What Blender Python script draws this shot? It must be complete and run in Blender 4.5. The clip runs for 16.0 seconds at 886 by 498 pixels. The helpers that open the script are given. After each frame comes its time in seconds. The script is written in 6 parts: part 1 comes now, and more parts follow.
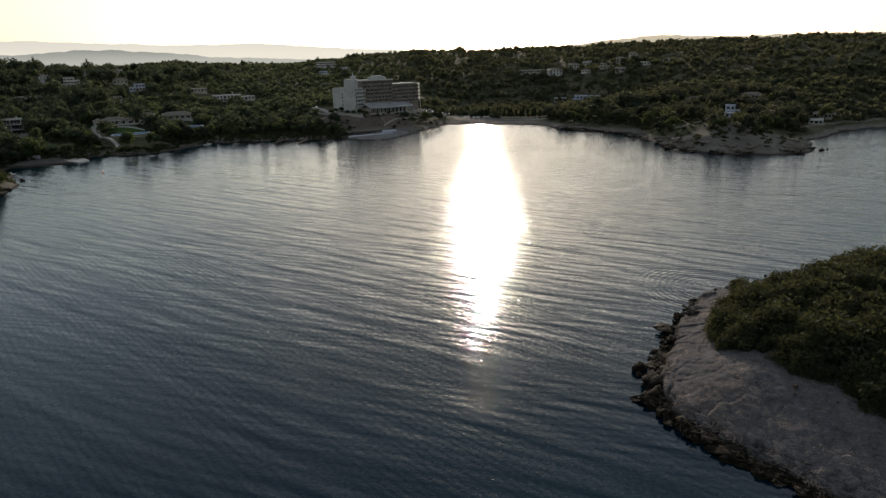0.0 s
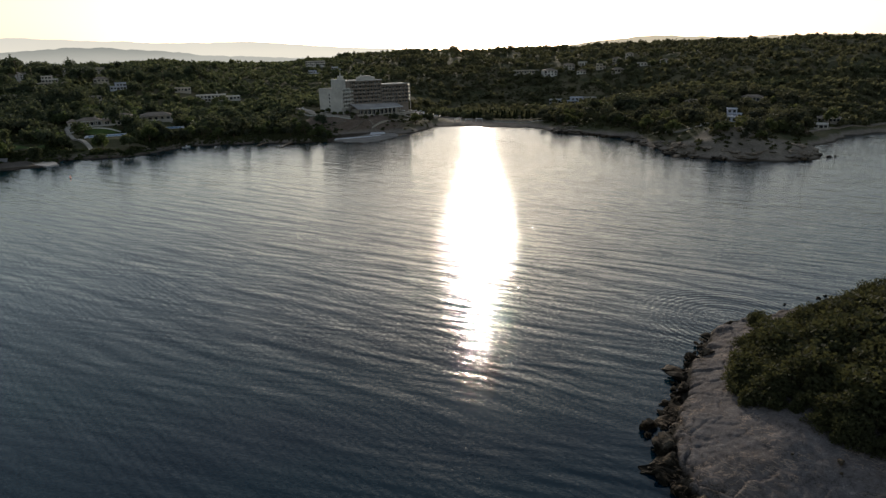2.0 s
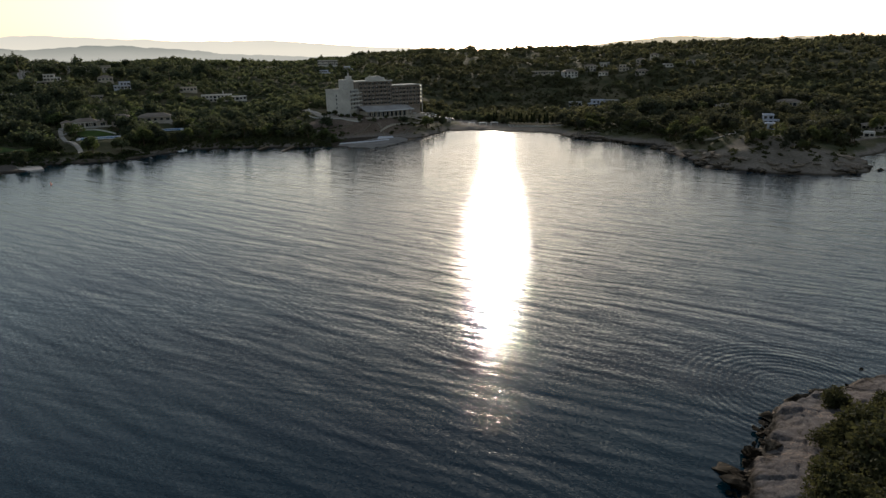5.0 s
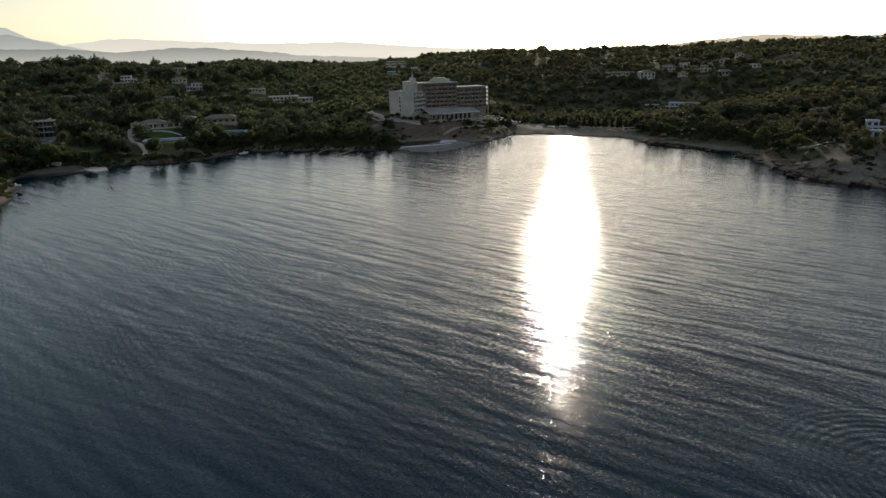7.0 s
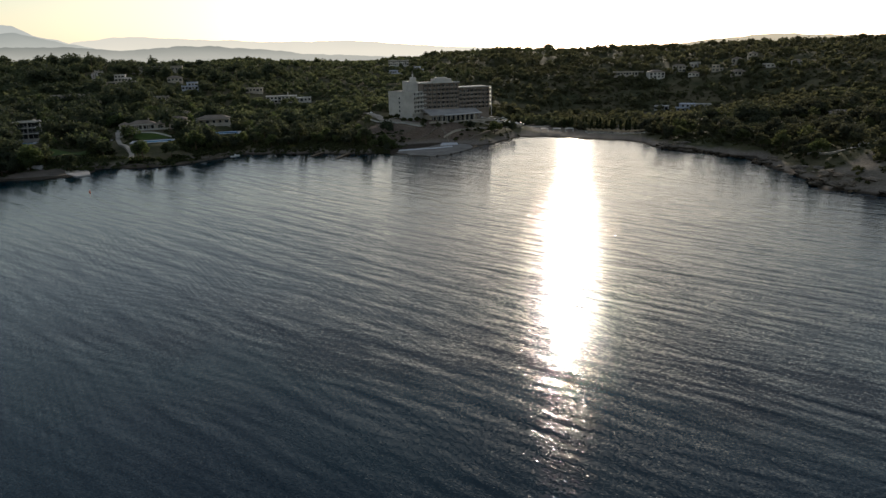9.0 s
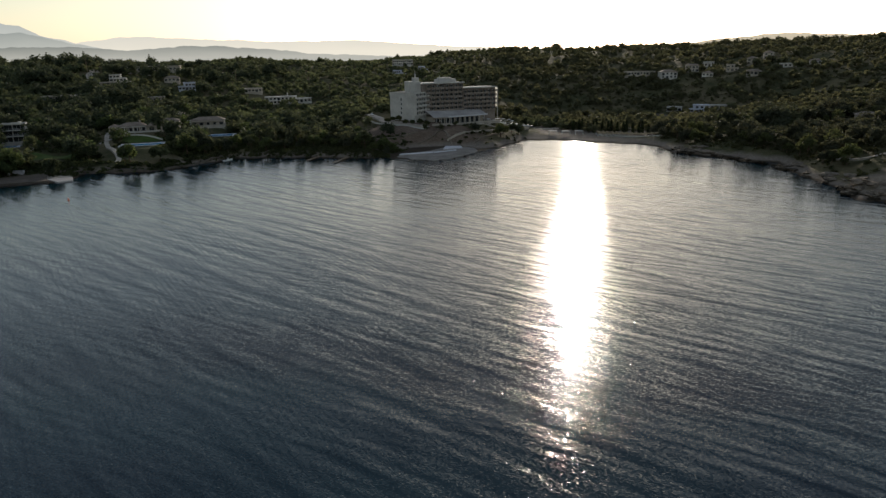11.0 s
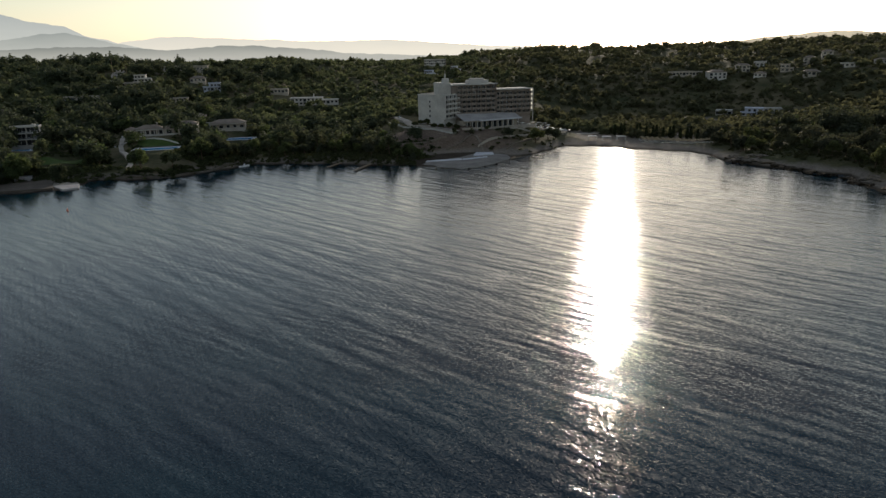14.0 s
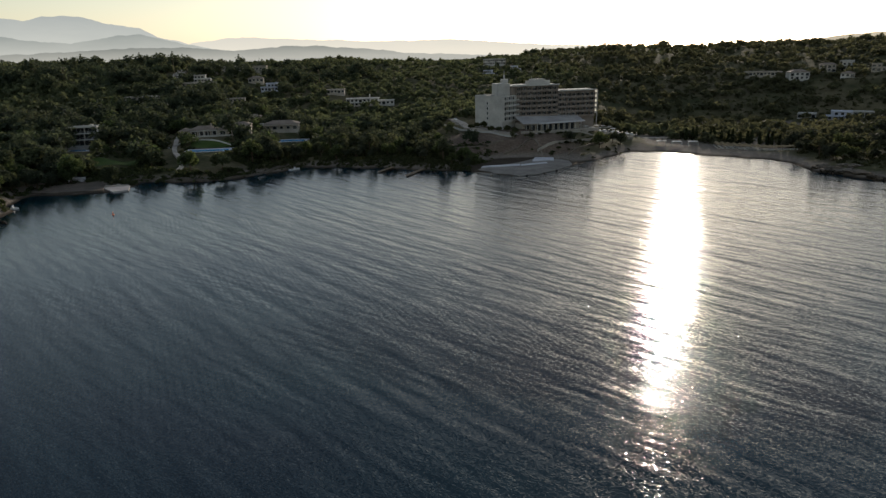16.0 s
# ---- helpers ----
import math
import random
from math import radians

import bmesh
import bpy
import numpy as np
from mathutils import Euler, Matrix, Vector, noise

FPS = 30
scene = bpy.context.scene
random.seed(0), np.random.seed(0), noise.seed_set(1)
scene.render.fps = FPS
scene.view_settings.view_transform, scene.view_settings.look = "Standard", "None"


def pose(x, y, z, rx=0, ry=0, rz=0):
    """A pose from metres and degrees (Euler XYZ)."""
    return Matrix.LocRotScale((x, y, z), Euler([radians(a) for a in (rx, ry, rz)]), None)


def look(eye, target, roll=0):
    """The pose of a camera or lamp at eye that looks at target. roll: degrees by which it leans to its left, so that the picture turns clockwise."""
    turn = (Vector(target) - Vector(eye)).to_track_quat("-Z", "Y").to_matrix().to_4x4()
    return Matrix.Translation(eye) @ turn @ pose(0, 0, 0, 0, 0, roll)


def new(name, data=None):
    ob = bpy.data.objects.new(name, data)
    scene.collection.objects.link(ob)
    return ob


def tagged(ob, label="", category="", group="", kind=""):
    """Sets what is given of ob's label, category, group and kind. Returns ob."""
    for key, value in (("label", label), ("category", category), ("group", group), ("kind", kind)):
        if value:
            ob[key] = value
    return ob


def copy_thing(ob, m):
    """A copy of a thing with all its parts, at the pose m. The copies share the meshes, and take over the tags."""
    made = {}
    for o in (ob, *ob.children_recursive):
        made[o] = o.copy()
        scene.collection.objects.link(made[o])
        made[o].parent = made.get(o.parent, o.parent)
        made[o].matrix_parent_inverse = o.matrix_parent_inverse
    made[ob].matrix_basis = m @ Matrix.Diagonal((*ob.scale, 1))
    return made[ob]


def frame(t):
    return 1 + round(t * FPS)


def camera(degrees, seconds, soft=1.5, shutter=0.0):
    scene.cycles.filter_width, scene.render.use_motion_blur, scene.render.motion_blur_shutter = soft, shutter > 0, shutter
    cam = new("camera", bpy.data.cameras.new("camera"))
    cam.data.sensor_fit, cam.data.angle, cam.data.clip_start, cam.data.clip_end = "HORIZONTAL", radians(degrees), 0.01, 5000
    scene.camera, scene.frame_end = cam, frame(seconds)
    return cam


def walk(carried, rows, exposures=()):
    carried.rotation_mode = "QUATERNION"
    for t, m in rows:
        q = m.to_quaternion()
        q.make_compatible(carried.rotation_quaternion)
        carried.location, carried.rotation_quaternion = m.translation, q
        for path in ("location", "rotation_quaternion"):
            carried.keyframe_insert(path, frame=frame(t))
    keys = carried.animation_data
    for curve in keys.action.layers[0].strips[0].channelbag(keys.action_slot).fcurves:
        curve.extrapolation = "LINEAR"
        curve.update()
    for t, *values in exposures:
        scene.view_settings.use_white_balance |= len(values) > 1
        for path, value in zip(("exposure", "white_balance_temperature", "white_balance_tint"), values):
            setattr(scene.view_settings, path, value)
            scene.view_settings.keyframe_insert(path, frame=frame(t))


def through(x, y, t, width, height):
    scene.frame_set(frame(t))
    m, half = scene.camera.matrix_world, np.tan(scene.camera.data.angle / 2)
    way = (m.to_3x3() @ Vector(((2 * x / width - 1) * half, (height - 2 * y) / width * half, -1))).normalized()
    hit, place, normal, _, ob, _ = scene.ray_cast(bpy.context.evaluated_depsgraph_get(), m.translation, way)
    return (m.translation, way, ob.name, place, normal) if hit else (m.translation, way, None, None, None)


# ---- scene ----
cam = camera(69.7, 16.0, soft=1.4)
PATH = [
    (0, (-4.215, -0.048, 60.847), (-4.32, 1.858, 60.25), -1.6),
    (0.5, (-3.633, 5.11, 60.813), (-3.733, 7.016, 60.215), -1.5),
    (1, (-2.974, 10.22, 60.833), (-3.07, 12.126, 60.234), -1.4),
    (1.5, (-2.362, 15.28, 60.844), (-2.455, 17.186, 60.245), -1.4),
    (2, (-1.746, 20.251, 60.831), (-1.834, 22.157, 60.232), -1.3),
    (2.5, (-1.185, 25.236, 60.866), (-1.27, 27.142, 60.266), -1.2),
    (3, (-0.657, 30.364, 60.895), (-0.738, 32.27, 60.296), -1.1),
    (3.5, (-0.105, 35.418, 60.858), (-0.182, 37.325, 60.259), -1.0),
    (5.8, (2.846, 58.443, 60.391), (2.673, 60.344, 59.793), -1.0),
    (6, (3.09, 60.421, 60.38), (2.911, 62.322, 59.784), -1.0),
    (6.5, (3.618, 65.302, 60.354), (3.349, 67.193, 59.76), -1.2),
    (7, (4.066, 70.059, 60.337), (3.715, 71.936, 59.744), -1.3),
    (7.5, (4.361, 74.855, 60.298), (3.99, 76.728, 59.704), -1.3),
    (8, (4.446, 79.831, 60.264), (4.076, 81.703, 59.668), -1.3),
    (8.5, (4.322, 84.943, 60.239), (3.953, 86.816, 59.643), -1.2),
    (9, (4.056, 90.102, 60.199), (3.688, 91.975, 59.603), -1.2),
    (11.5, (1.631, 115.904, 59.447), (1.235, 117.772, 58.851), -1.2),
    (12, (1.131, 120.87, 59.416), (0.725, 122.736, 58.82), -1.2),
    (12.5, (0.646, 125.678, 59.413), (0.223, 127.539, 58.816), -1.3),
    (13, (0.111, 130.383, 59.398), (-0.34, 132.238, 58.802), -1.3),
    (13.5, (-0.475, 135.005, 59.382), (-0.944, 136.855, 58.786), -1.3),
    (14, (-1.178, 139.643, 59.354), (-1.666, 141.489, 58.758), -1.3),
    (14.5, (-2.047, 144.266, 59.33), (-2.578, 146.1, 58.735), -1.3),
    (15, (-3.039, 148.868, 59.299), (-3.616, 150.689, 58.705), -1.4),
    (15.5, (-4.134, 153.428, 59.261), (-4.755, 155.234, 58.668), -1.5),
    (16, (-5.27, 157.963, 59.216), (-5.925, 159.757, 58.623), -1.5),
]
walk(cam, [(t, look(eye, target, roll)) for t, eye, target, roll in PATH], [(0, 0.12, 6400, 10), (16, 0.12, 6400, 10)])

# ---- light ----
SUN_AZ, SUN_EL = radians(0.7), radians(13.0)
world = bpy.data.worlds.new("evening_sky")
scene.world = world
world.use_nodes = True
wn, wl = world.node_tree.nodes, world.node_tree.links
sky = wn.new("ShaderNodeTexSky")
sky.sky_type, sky.sun_disc = "NISHITA", False
sky.sun_elevation, sky.sun_rotation = SUN_EL, SUN_AZ
sky.air_density, sky.dust_density, sky.ozone_density, sky.altitude = 1.3, 0.7, 1.5, 20
wn["Background"].inputs["Strength"].default_value = 0.124
pale = wn.new("ShaderNodeHueSaturation")
pale.inputs["Saturation"].default_value = 0.60
wl.new(sky.outputs[0], pale.inputs["Color"])
wl.new(pale.outputs[0], wn["Background"].inputs["Color"])
sun_data = bpy.data.lights.new("sun", "SUN")
sun_data.energy, sun_data.angle, sun_data.color = 2.6, radians(0.53), (1.0, 0.86, 0.70)
sun = new("sun", sun_data)
to_sun = Vector((math.sin(SUN_AZ) * math.cos(SUN_EL), math.cos(SUN_AZ) * math.cos(SUN_EL), math.sin(SUN_EL)))
sun.matrix_world = look(to_sun * 500, (0, 0, 0))
scene.view_settings.exposure = 0.0


SWELL, CHOP, RIPPLE, FINE, TRAIN = 0.08, 0.13, 0.25, 1.0, 0.033
RINGS = (57.0, 157.5)


# ---- materials ----
class Nodes:
    """A small builder for procedural materials."""

    def __init__(self, name):
        self.mat = bpy.data.materials.new(name)
        self.mat.use_nodes = True
        self.n, self.l = self.mat.node_tree.nodes, self.mat.node_tree.links
        self.bsdf = self.n["Principled BSDF"]

    def node(self, kind, **values):
        made = self.n.new(kind)
        for key, value in values.items():
            if key in made.inputs:
                made.inputs[key].default_value = value
        return made

    def put(self, a, b):
        self.l.new(a, b)

    def position(self, scale=(1, 1, 1), turn=0.0):
        geo = self.n.new("ShaderNodeNewGeometry")
        out = geo.outputs["Position"]
        for values in ({"Rotation": (0, 0, turn)}, {"Scale": scale}):
            mapping = self.node("ShaderNodeMapping", **values)
            self.put(out, mapping.inputs["Vector"])
            out = mapping.outputs[0]
        return out

    def local(self, scale=(1, 1, 1)):
        tex = self.n.new("ShaderNodeTexCoord")
        mapping = self.n.new("ShaderNodeMapping")
        mapping.inputs["Scale"].default_value = scale
        self.put(tex.outputs["Object"], mapping.inputs["Vector"])
        return mapping.outputs[0]

    def noise(self, vector, scale, detail=4, rough=0.55, distortion=0.0):
        tex = self.node("ShaderNodeTexNoise", Scale=scale, Detail=detail, Roughness=rough, Distortion=distortion)
        self.put(vector, tex.inputs["Vector"])
        return tex.outputs["Fac"]

    def ramp(self, fac, stops):
        ramp = self.n.new("ShaderNodeValToRGB")
        el = ramp.color_ramp.elements
        while len(el) < len(stops):
            el.new(0.5)
        for e, (p, c) in zip(el, stops):
            e.position, e.color = p, (*c, 1) if len(c) == 3 else c
        self.put(fac, ramp.inputs[0])
        return ramp.outputs[0]

    def math(self, op, a, b=0.0, c=0.0):
        m = self.n.new("ShaderNodeMath")
        m.operation = op
        for i, v in enumerate((a, b, c)):
            if isinstance(v, (int, float)):
                m.inputs[i].default_value = v
            else:
                self.put(v, m.inputs[i])
        return m.outputs[0]

    def mix(self, fac, a, b, blend="MIX"):
        m = self.n.new("ShaderNodeMix")
        m.data_type, m.blend_type = "RGBA", blend
        for slot, v in ((0, fac), (6, a), (7, b)):
            if isinstance(v, (int, float)):
                m.inputs[slot].default_value = v
            elif isinstance(v, tuple):
                m.inputs[slot].default_value = (*v, 1)
            else:
                self.put(v, m.inputs[slot])
        return m.outputs[2]

    def bump(self, height, distance, strength=1.0, before=None):
        b = self.node("ShaderNodeBump", Strength=strength, Distance=distance)
        self.put(height, b.inputs["Height"])
        if before is not None:
            self.put(before, b.inputs["Normal"])
        return b.outputs[0]

    def done(self, colour=None, rough=0.8, normal=None, metal=0.0, spec=None):
        if isinstance(colour, tuple):
            self.bsdf.inputs["Base Color"].default_value = (*colour, 1)
        elif colour is not None:
            self.put(colour, self.bsdf.inputs["Base Color"])
        if isinstance(rough, (int, float)):
            self.bsdf.inputs["Roughness"].default_value = rough
        else:
            self.put(rough, self.bsdf.inputs["Roughness"])
        self.bsdf.inputs["Metallic"].default_value = metal
        if spec is not None:
            self.bsdf.inputs["Specular IOR Level"].default_value = spec
        if normal is not None:
            self.put(normal, self.bsdf.inputs["Normal"])
        return self.mat


def surface(name, dark, light, grain=3.0, patch=0.3, rough=0.8, relief=0.01, metal=0.0):
    """Paint, plaster, concrete, tile: two scales of variation and a little relief."""
    m = Nodes(name)
    p = m.position()
    big, small = m.noise(p, patch, 3), m.noise(p, grain, 5)
    both = m.math("ADD", m.math("MULTIPLY", big, 0.6), m.math("MULTIPLY", small, 0.4))
    colour = m.ramp(both, [(0.32, dark), (0.66, light)])
    return m.done(colour, rough, m.bump(small, relief), metal, 0.15 if rough > 0.8 else 0.4)


def foliage(name, dark, mid, light, through=0.5, gloss=0.15):
    """Leaves: each clump its own tone, with light coming through them."""
    m = Nodes(name)
    geo = m.n.new("ShaderNodeNewGeometry")
    info = m.n.new("ShaderNodeObjectInfo")
    patch = m.noise(m.position(), 0.045, 2)
    tone = m.math("ADD", m.math("MULTIPLY", geo.outputs["Random Per Island"], 0.5), m.math("MULTIPLY", patch, 0.6))
    tone = m.math("ADD", tone, m.math("MULTIPLY", m.math("SUBTRACT", info.outputs["Random"], 0.5), 0.25))
    colour = m.ramp(tone, [(0.25, dark), (0.55, mid), (0.9, light)])
    # dry brown patches, with more brown towards +x in place of warm sun glare
    xyz = m.n.new("ShaderNodeSeparateXYZ")
    m.put(geo.outputs["Position"], xyz.inputs[0])
    sunward_side = m.math("MULTIPLY", m.math("MINIMUM", m.math("MAXIMUM", m.math("ADD", xyz.outputs["X"], 160.0), -90.0), 160.0), 0.0016)
    dry = m.ramp(m.math("ADD", m.noise(m.position(), 0.014, 3), sunward_side), [(0.42, (0, 0, 0)), (0.70, (0.6, 0.6, 0.6))])
    colour = m.mix(dry, colour, (mid[0] * 1.15, mid[1] * 0.88, mid[2] * 0.95))
    m.done(colour, 0.75, spec=gloss)
    leaf = m.n.new("ShaderNodeBsdfTranslucent")
    m.put(m.mix(1.0, colour, (1.5, 1.4, 1.15), "MULTIPLY"), leaf.inputs["Color"])
    mixed = m.node("ShaderNodeMixShader", Fac=through)
    m.put(m.bsdf.outputs[0], mixed.inputs[1])
    m.put(leaf.outputs[0], mixed.inputs[2])
    m.put(mixed.outputs[0], m.n["Material Output"].inputs["Surface"])
    return m.mat


def water_material():
    """Sea with long-crested low waves, short chop and ripples; a breeze ruffles it further in."""
    m = Nodes("sea_water")
    geo = m.n.new("ShaderNodeNewGeometry")
    xyz = m.n.new("ShaderNodeSeparateXYZ")
    m.put(geo.outputs["Position"], xyz.inputs[0])
    turn = radians(25)
    patch = m.noise(m.position((0.012, 0.03, 1), turn), 1.0, 3)
    inner = m.math("ADD", m.math("DIVIDE", m.math("SUBTRACT", xyz.outputs["Y"], 98.0), 115.0), m.math("MULTIPLY", m.math("SUBTRACT", patch, 0.5), 1.1))
    wind = m.math("ADD", 0.46, m.math("MULTIPLY", m.ramp(inner, [(0.0, (0, 0, 0)), (1.0, (1, 1, 1))]), 1.15))
    far = m.node("ShaderNodeMapRange", **{"From Min": 250.0, "From Max": 430.0})
    m.put(m.math("ADD", xyz.outputs["Y"], m.math("MAXIMUM", m.math("MULTIPLY", xyz.outputs["X"], -0.6), 0.0)), far.inputs["Value"])
    # slopes flattened to the west so water at the view's lower left renders darker
    calm_west = m.node("ShaderNodeMapRange", **{"From Min": -5.0, "From Max": -105.0})
    m.put(xyz.outputs["X"], calm_west.inputs["Value"])
    wind = m.math("MULTIPLY", wind, m.math("SUBTRACT", 1.0, m.math("MULTIPLY", calm_west.outputs[0], 0.45)))
    sideways = m.math("MULTIPLY", wind, m.math("SUBTRACT", 1.0, m.math("MULTIPLY", far.outputs[0], 0.80)))
    wind = m.math("MULTIPLY", wind, m.math("SUBTRACT", 1.0, m.math("MULTIPLY", far.outputs[0], 0.25)))

    def slopes(size, detail, rough, bend, across, along, turn=turn):
        tex = m.node("ShaderNodeTexNoise", Scale=1.0, Detail=detail, Roughness=rough, Distortion=bend)
        m.put(m.position(size, turn), tex.inputs["Vector"])
        rgb = m.n.new("ShaderNodeSeparateColor")
        m.put(tex.outputs["Color"], rgb.inputs[0])
        return [m.math("MULTIPLY", m.math("SUBTRACT", rgb.outputs[k], 0.5), v) for k, v in ((0, across), (1, along))]

    def train(turned, metres, bend, height):
        """One run of parallel waves, broken up along its crests, as a slope across them."""
        axis = m.n.new("ShaderNodeSeparateXYZ")
        m.put(m.position((1, 1, 1), turned), axis.inputs[0])
        wobble = m.noise(m.position((0.014, 0.04, 1), turned), 1.0, 2)
        phase = m.math("ADD", m.math("MULTIPLY", axis.outputs["Y"], 6.283 / metres), m.math("MULTIPLY", wobble, bend))
        there = m.ramp(m.noise(m.position((0.022, 0.07, 1), turned + 0.1), 1.0, 2), [(0.36, (0.15, 0.15, 0.15)), (0.64, (1, 1, 1))])
        wave = m.math("ADD", m.math("SINE", phase), m.math("MULTIPLY", m.math("COSINE", m.math("MULTIPLY", phase, 2.0)), 0.35))
        return m.math("MULTIPLY", m.math("MULTIPLY", wave, height), there)

    swell = slopes((0.030, 0.11, 1), 2, 0.5, 0.5, SWELL, SWELL * 0.3)
    chop = slopes((0.10, 0.50, 1), 2, 0.55, 0.6, CHOP, CHOP * 0.25)
    ripple = slopes((1.1, 3.3, 1), 2, 0.6, 0.6, RIPPLE, RIPPLE * 0.35, radians(12))
    fine = []
    for v, flat, tail in zip(slopes((2.5, 6.6, 1), 2, 0.5, 0.9, FINE, FINE, radians(17)), (0.37, 0.135), (7.5, 6.5)):
        cube = m.math("MULTIPLY", m.math("MULTIPLY", v, v), v)
        fine.append(m.math("ADD", m.math("MULTIPLY", v, flat), m.math("MULTIPLY", cube, tail)))
    trains = None
    for off, metres, bend, share in ((0.0, 4.2, 15, 1.0), (-0.11, 3.1, 17, 0.9), (0.13, 5.6, 13, 0.9), (0.05, 9.0, 10, 0.8), (-0.28, 2.2, 19, 0.8), (0.33, 1.5, 22, 0.7)):
        run = train(turn + off, metres, bend, TRAIN * share)
        trains = run if trains is None else m.math("ADD", trains, run)
    tilt = []
    for k in (0, 1):
        tilt.append(m.math("ADD", swell[k], m.math("MULTIPLY", chop[k], wind)))
    tilt[0] = m.math("ADD", tilt[0], trains)
    c, sn = math.cos(turn), math.sin(turn)
    nx = m.math("ADD", m.math("MULTIPLY", tilt[0], sn), m.math("MULTIPLY", tilt[1], c))
    ny = m.math("SUBTRACT", m.math("MULTIPLY", tilt[0], c), m.math("MULTIPLY", tilt[1], sn))
    nx = m.math("ADD", nx, m.math("MULTIPLY", m.math("ADD", ripple[1], fine[1]), sideways))
    ny = m.math("ADD", ny, m.math("ADD", m.math("MULTIPLY", ripple[0], m.math("MAXIMUM", wind, 0.95)), m.math("MULTIPLY", fine[0], wind)))
    # the normal leans toward the camera's side here, so far water reflects more sky
    view_lean = m.node("ShaderNodeMapRange", **{"From Min": 425.0, "From Max": 540.0})
    m.put(m.math("ADD", xyz.outputs["Y"], m.math("MAXIMUM", m.math("MULTIPLY", xyz.outputs["X"], -0.6), 0.0)), view_lean.inputs["Value"])
    ny = m.math("SUBTRACT", ny, m.math("MULTIPLY", view_lean.outputs[0], 0.065))
    # rings that run out from the point of the islet
    dx, dy = m.math("SUBTRACT", xyz.outputs["X"], RINGS[0]), m.math("SUBTRACT", xyz.outputs["Y"], RINGS[1])
    away = m.math("SQRT", m.math("ADD", m.math("MULTIPLY", dx, dx), m.math("MULTIPLY", dy, dy)))
    fade = m.ramp(m.math("DIVIDE", away, 24.0), [(0.08, (0, 0, 0)), (0.25, (0.6, 0.6, 0.6)), (0.62, (1, 1, 1)), (1.0, (0, 0, 0))])
    ring = m.math("MULTIPLY", m.math("MULTIPLY", m.math("SINE", m.math("MULTIPLY", away, 4.2)), 0.085), fade)
    nx = m.math("ADD", nx, m.math("DIVIDE", m.math("MULTIPLY", ring, dx), m.math("ADD", away, 0.1)))
    ny = m.math("ADD", ny, m.math("DIVIDE", m.math("MULTIPLY", ring, dy), m.math("ADD", away, 0.1)))
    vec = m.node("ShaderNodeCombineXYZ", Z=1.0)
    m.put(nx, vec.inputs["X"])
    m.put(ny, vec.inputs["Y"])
    unit = m.n.new("ShaderNodeVectorMath")
    unit.operation = "NORMALIZE"
    m.put(vec.outputs[0], unit.inputs[0])
    depth = m.noise(m.position((0.012, 0.02, 1)), 1.0, 2)
    colour = m.ramp(depth, [(0.35, (0.001, 0.010, 0.020)), (0.65, (0.0015, 0.018, 0.028))])
    m.bsdf.inputs["IOR"].default_value = 1.333
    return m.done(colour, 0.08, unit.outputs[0])


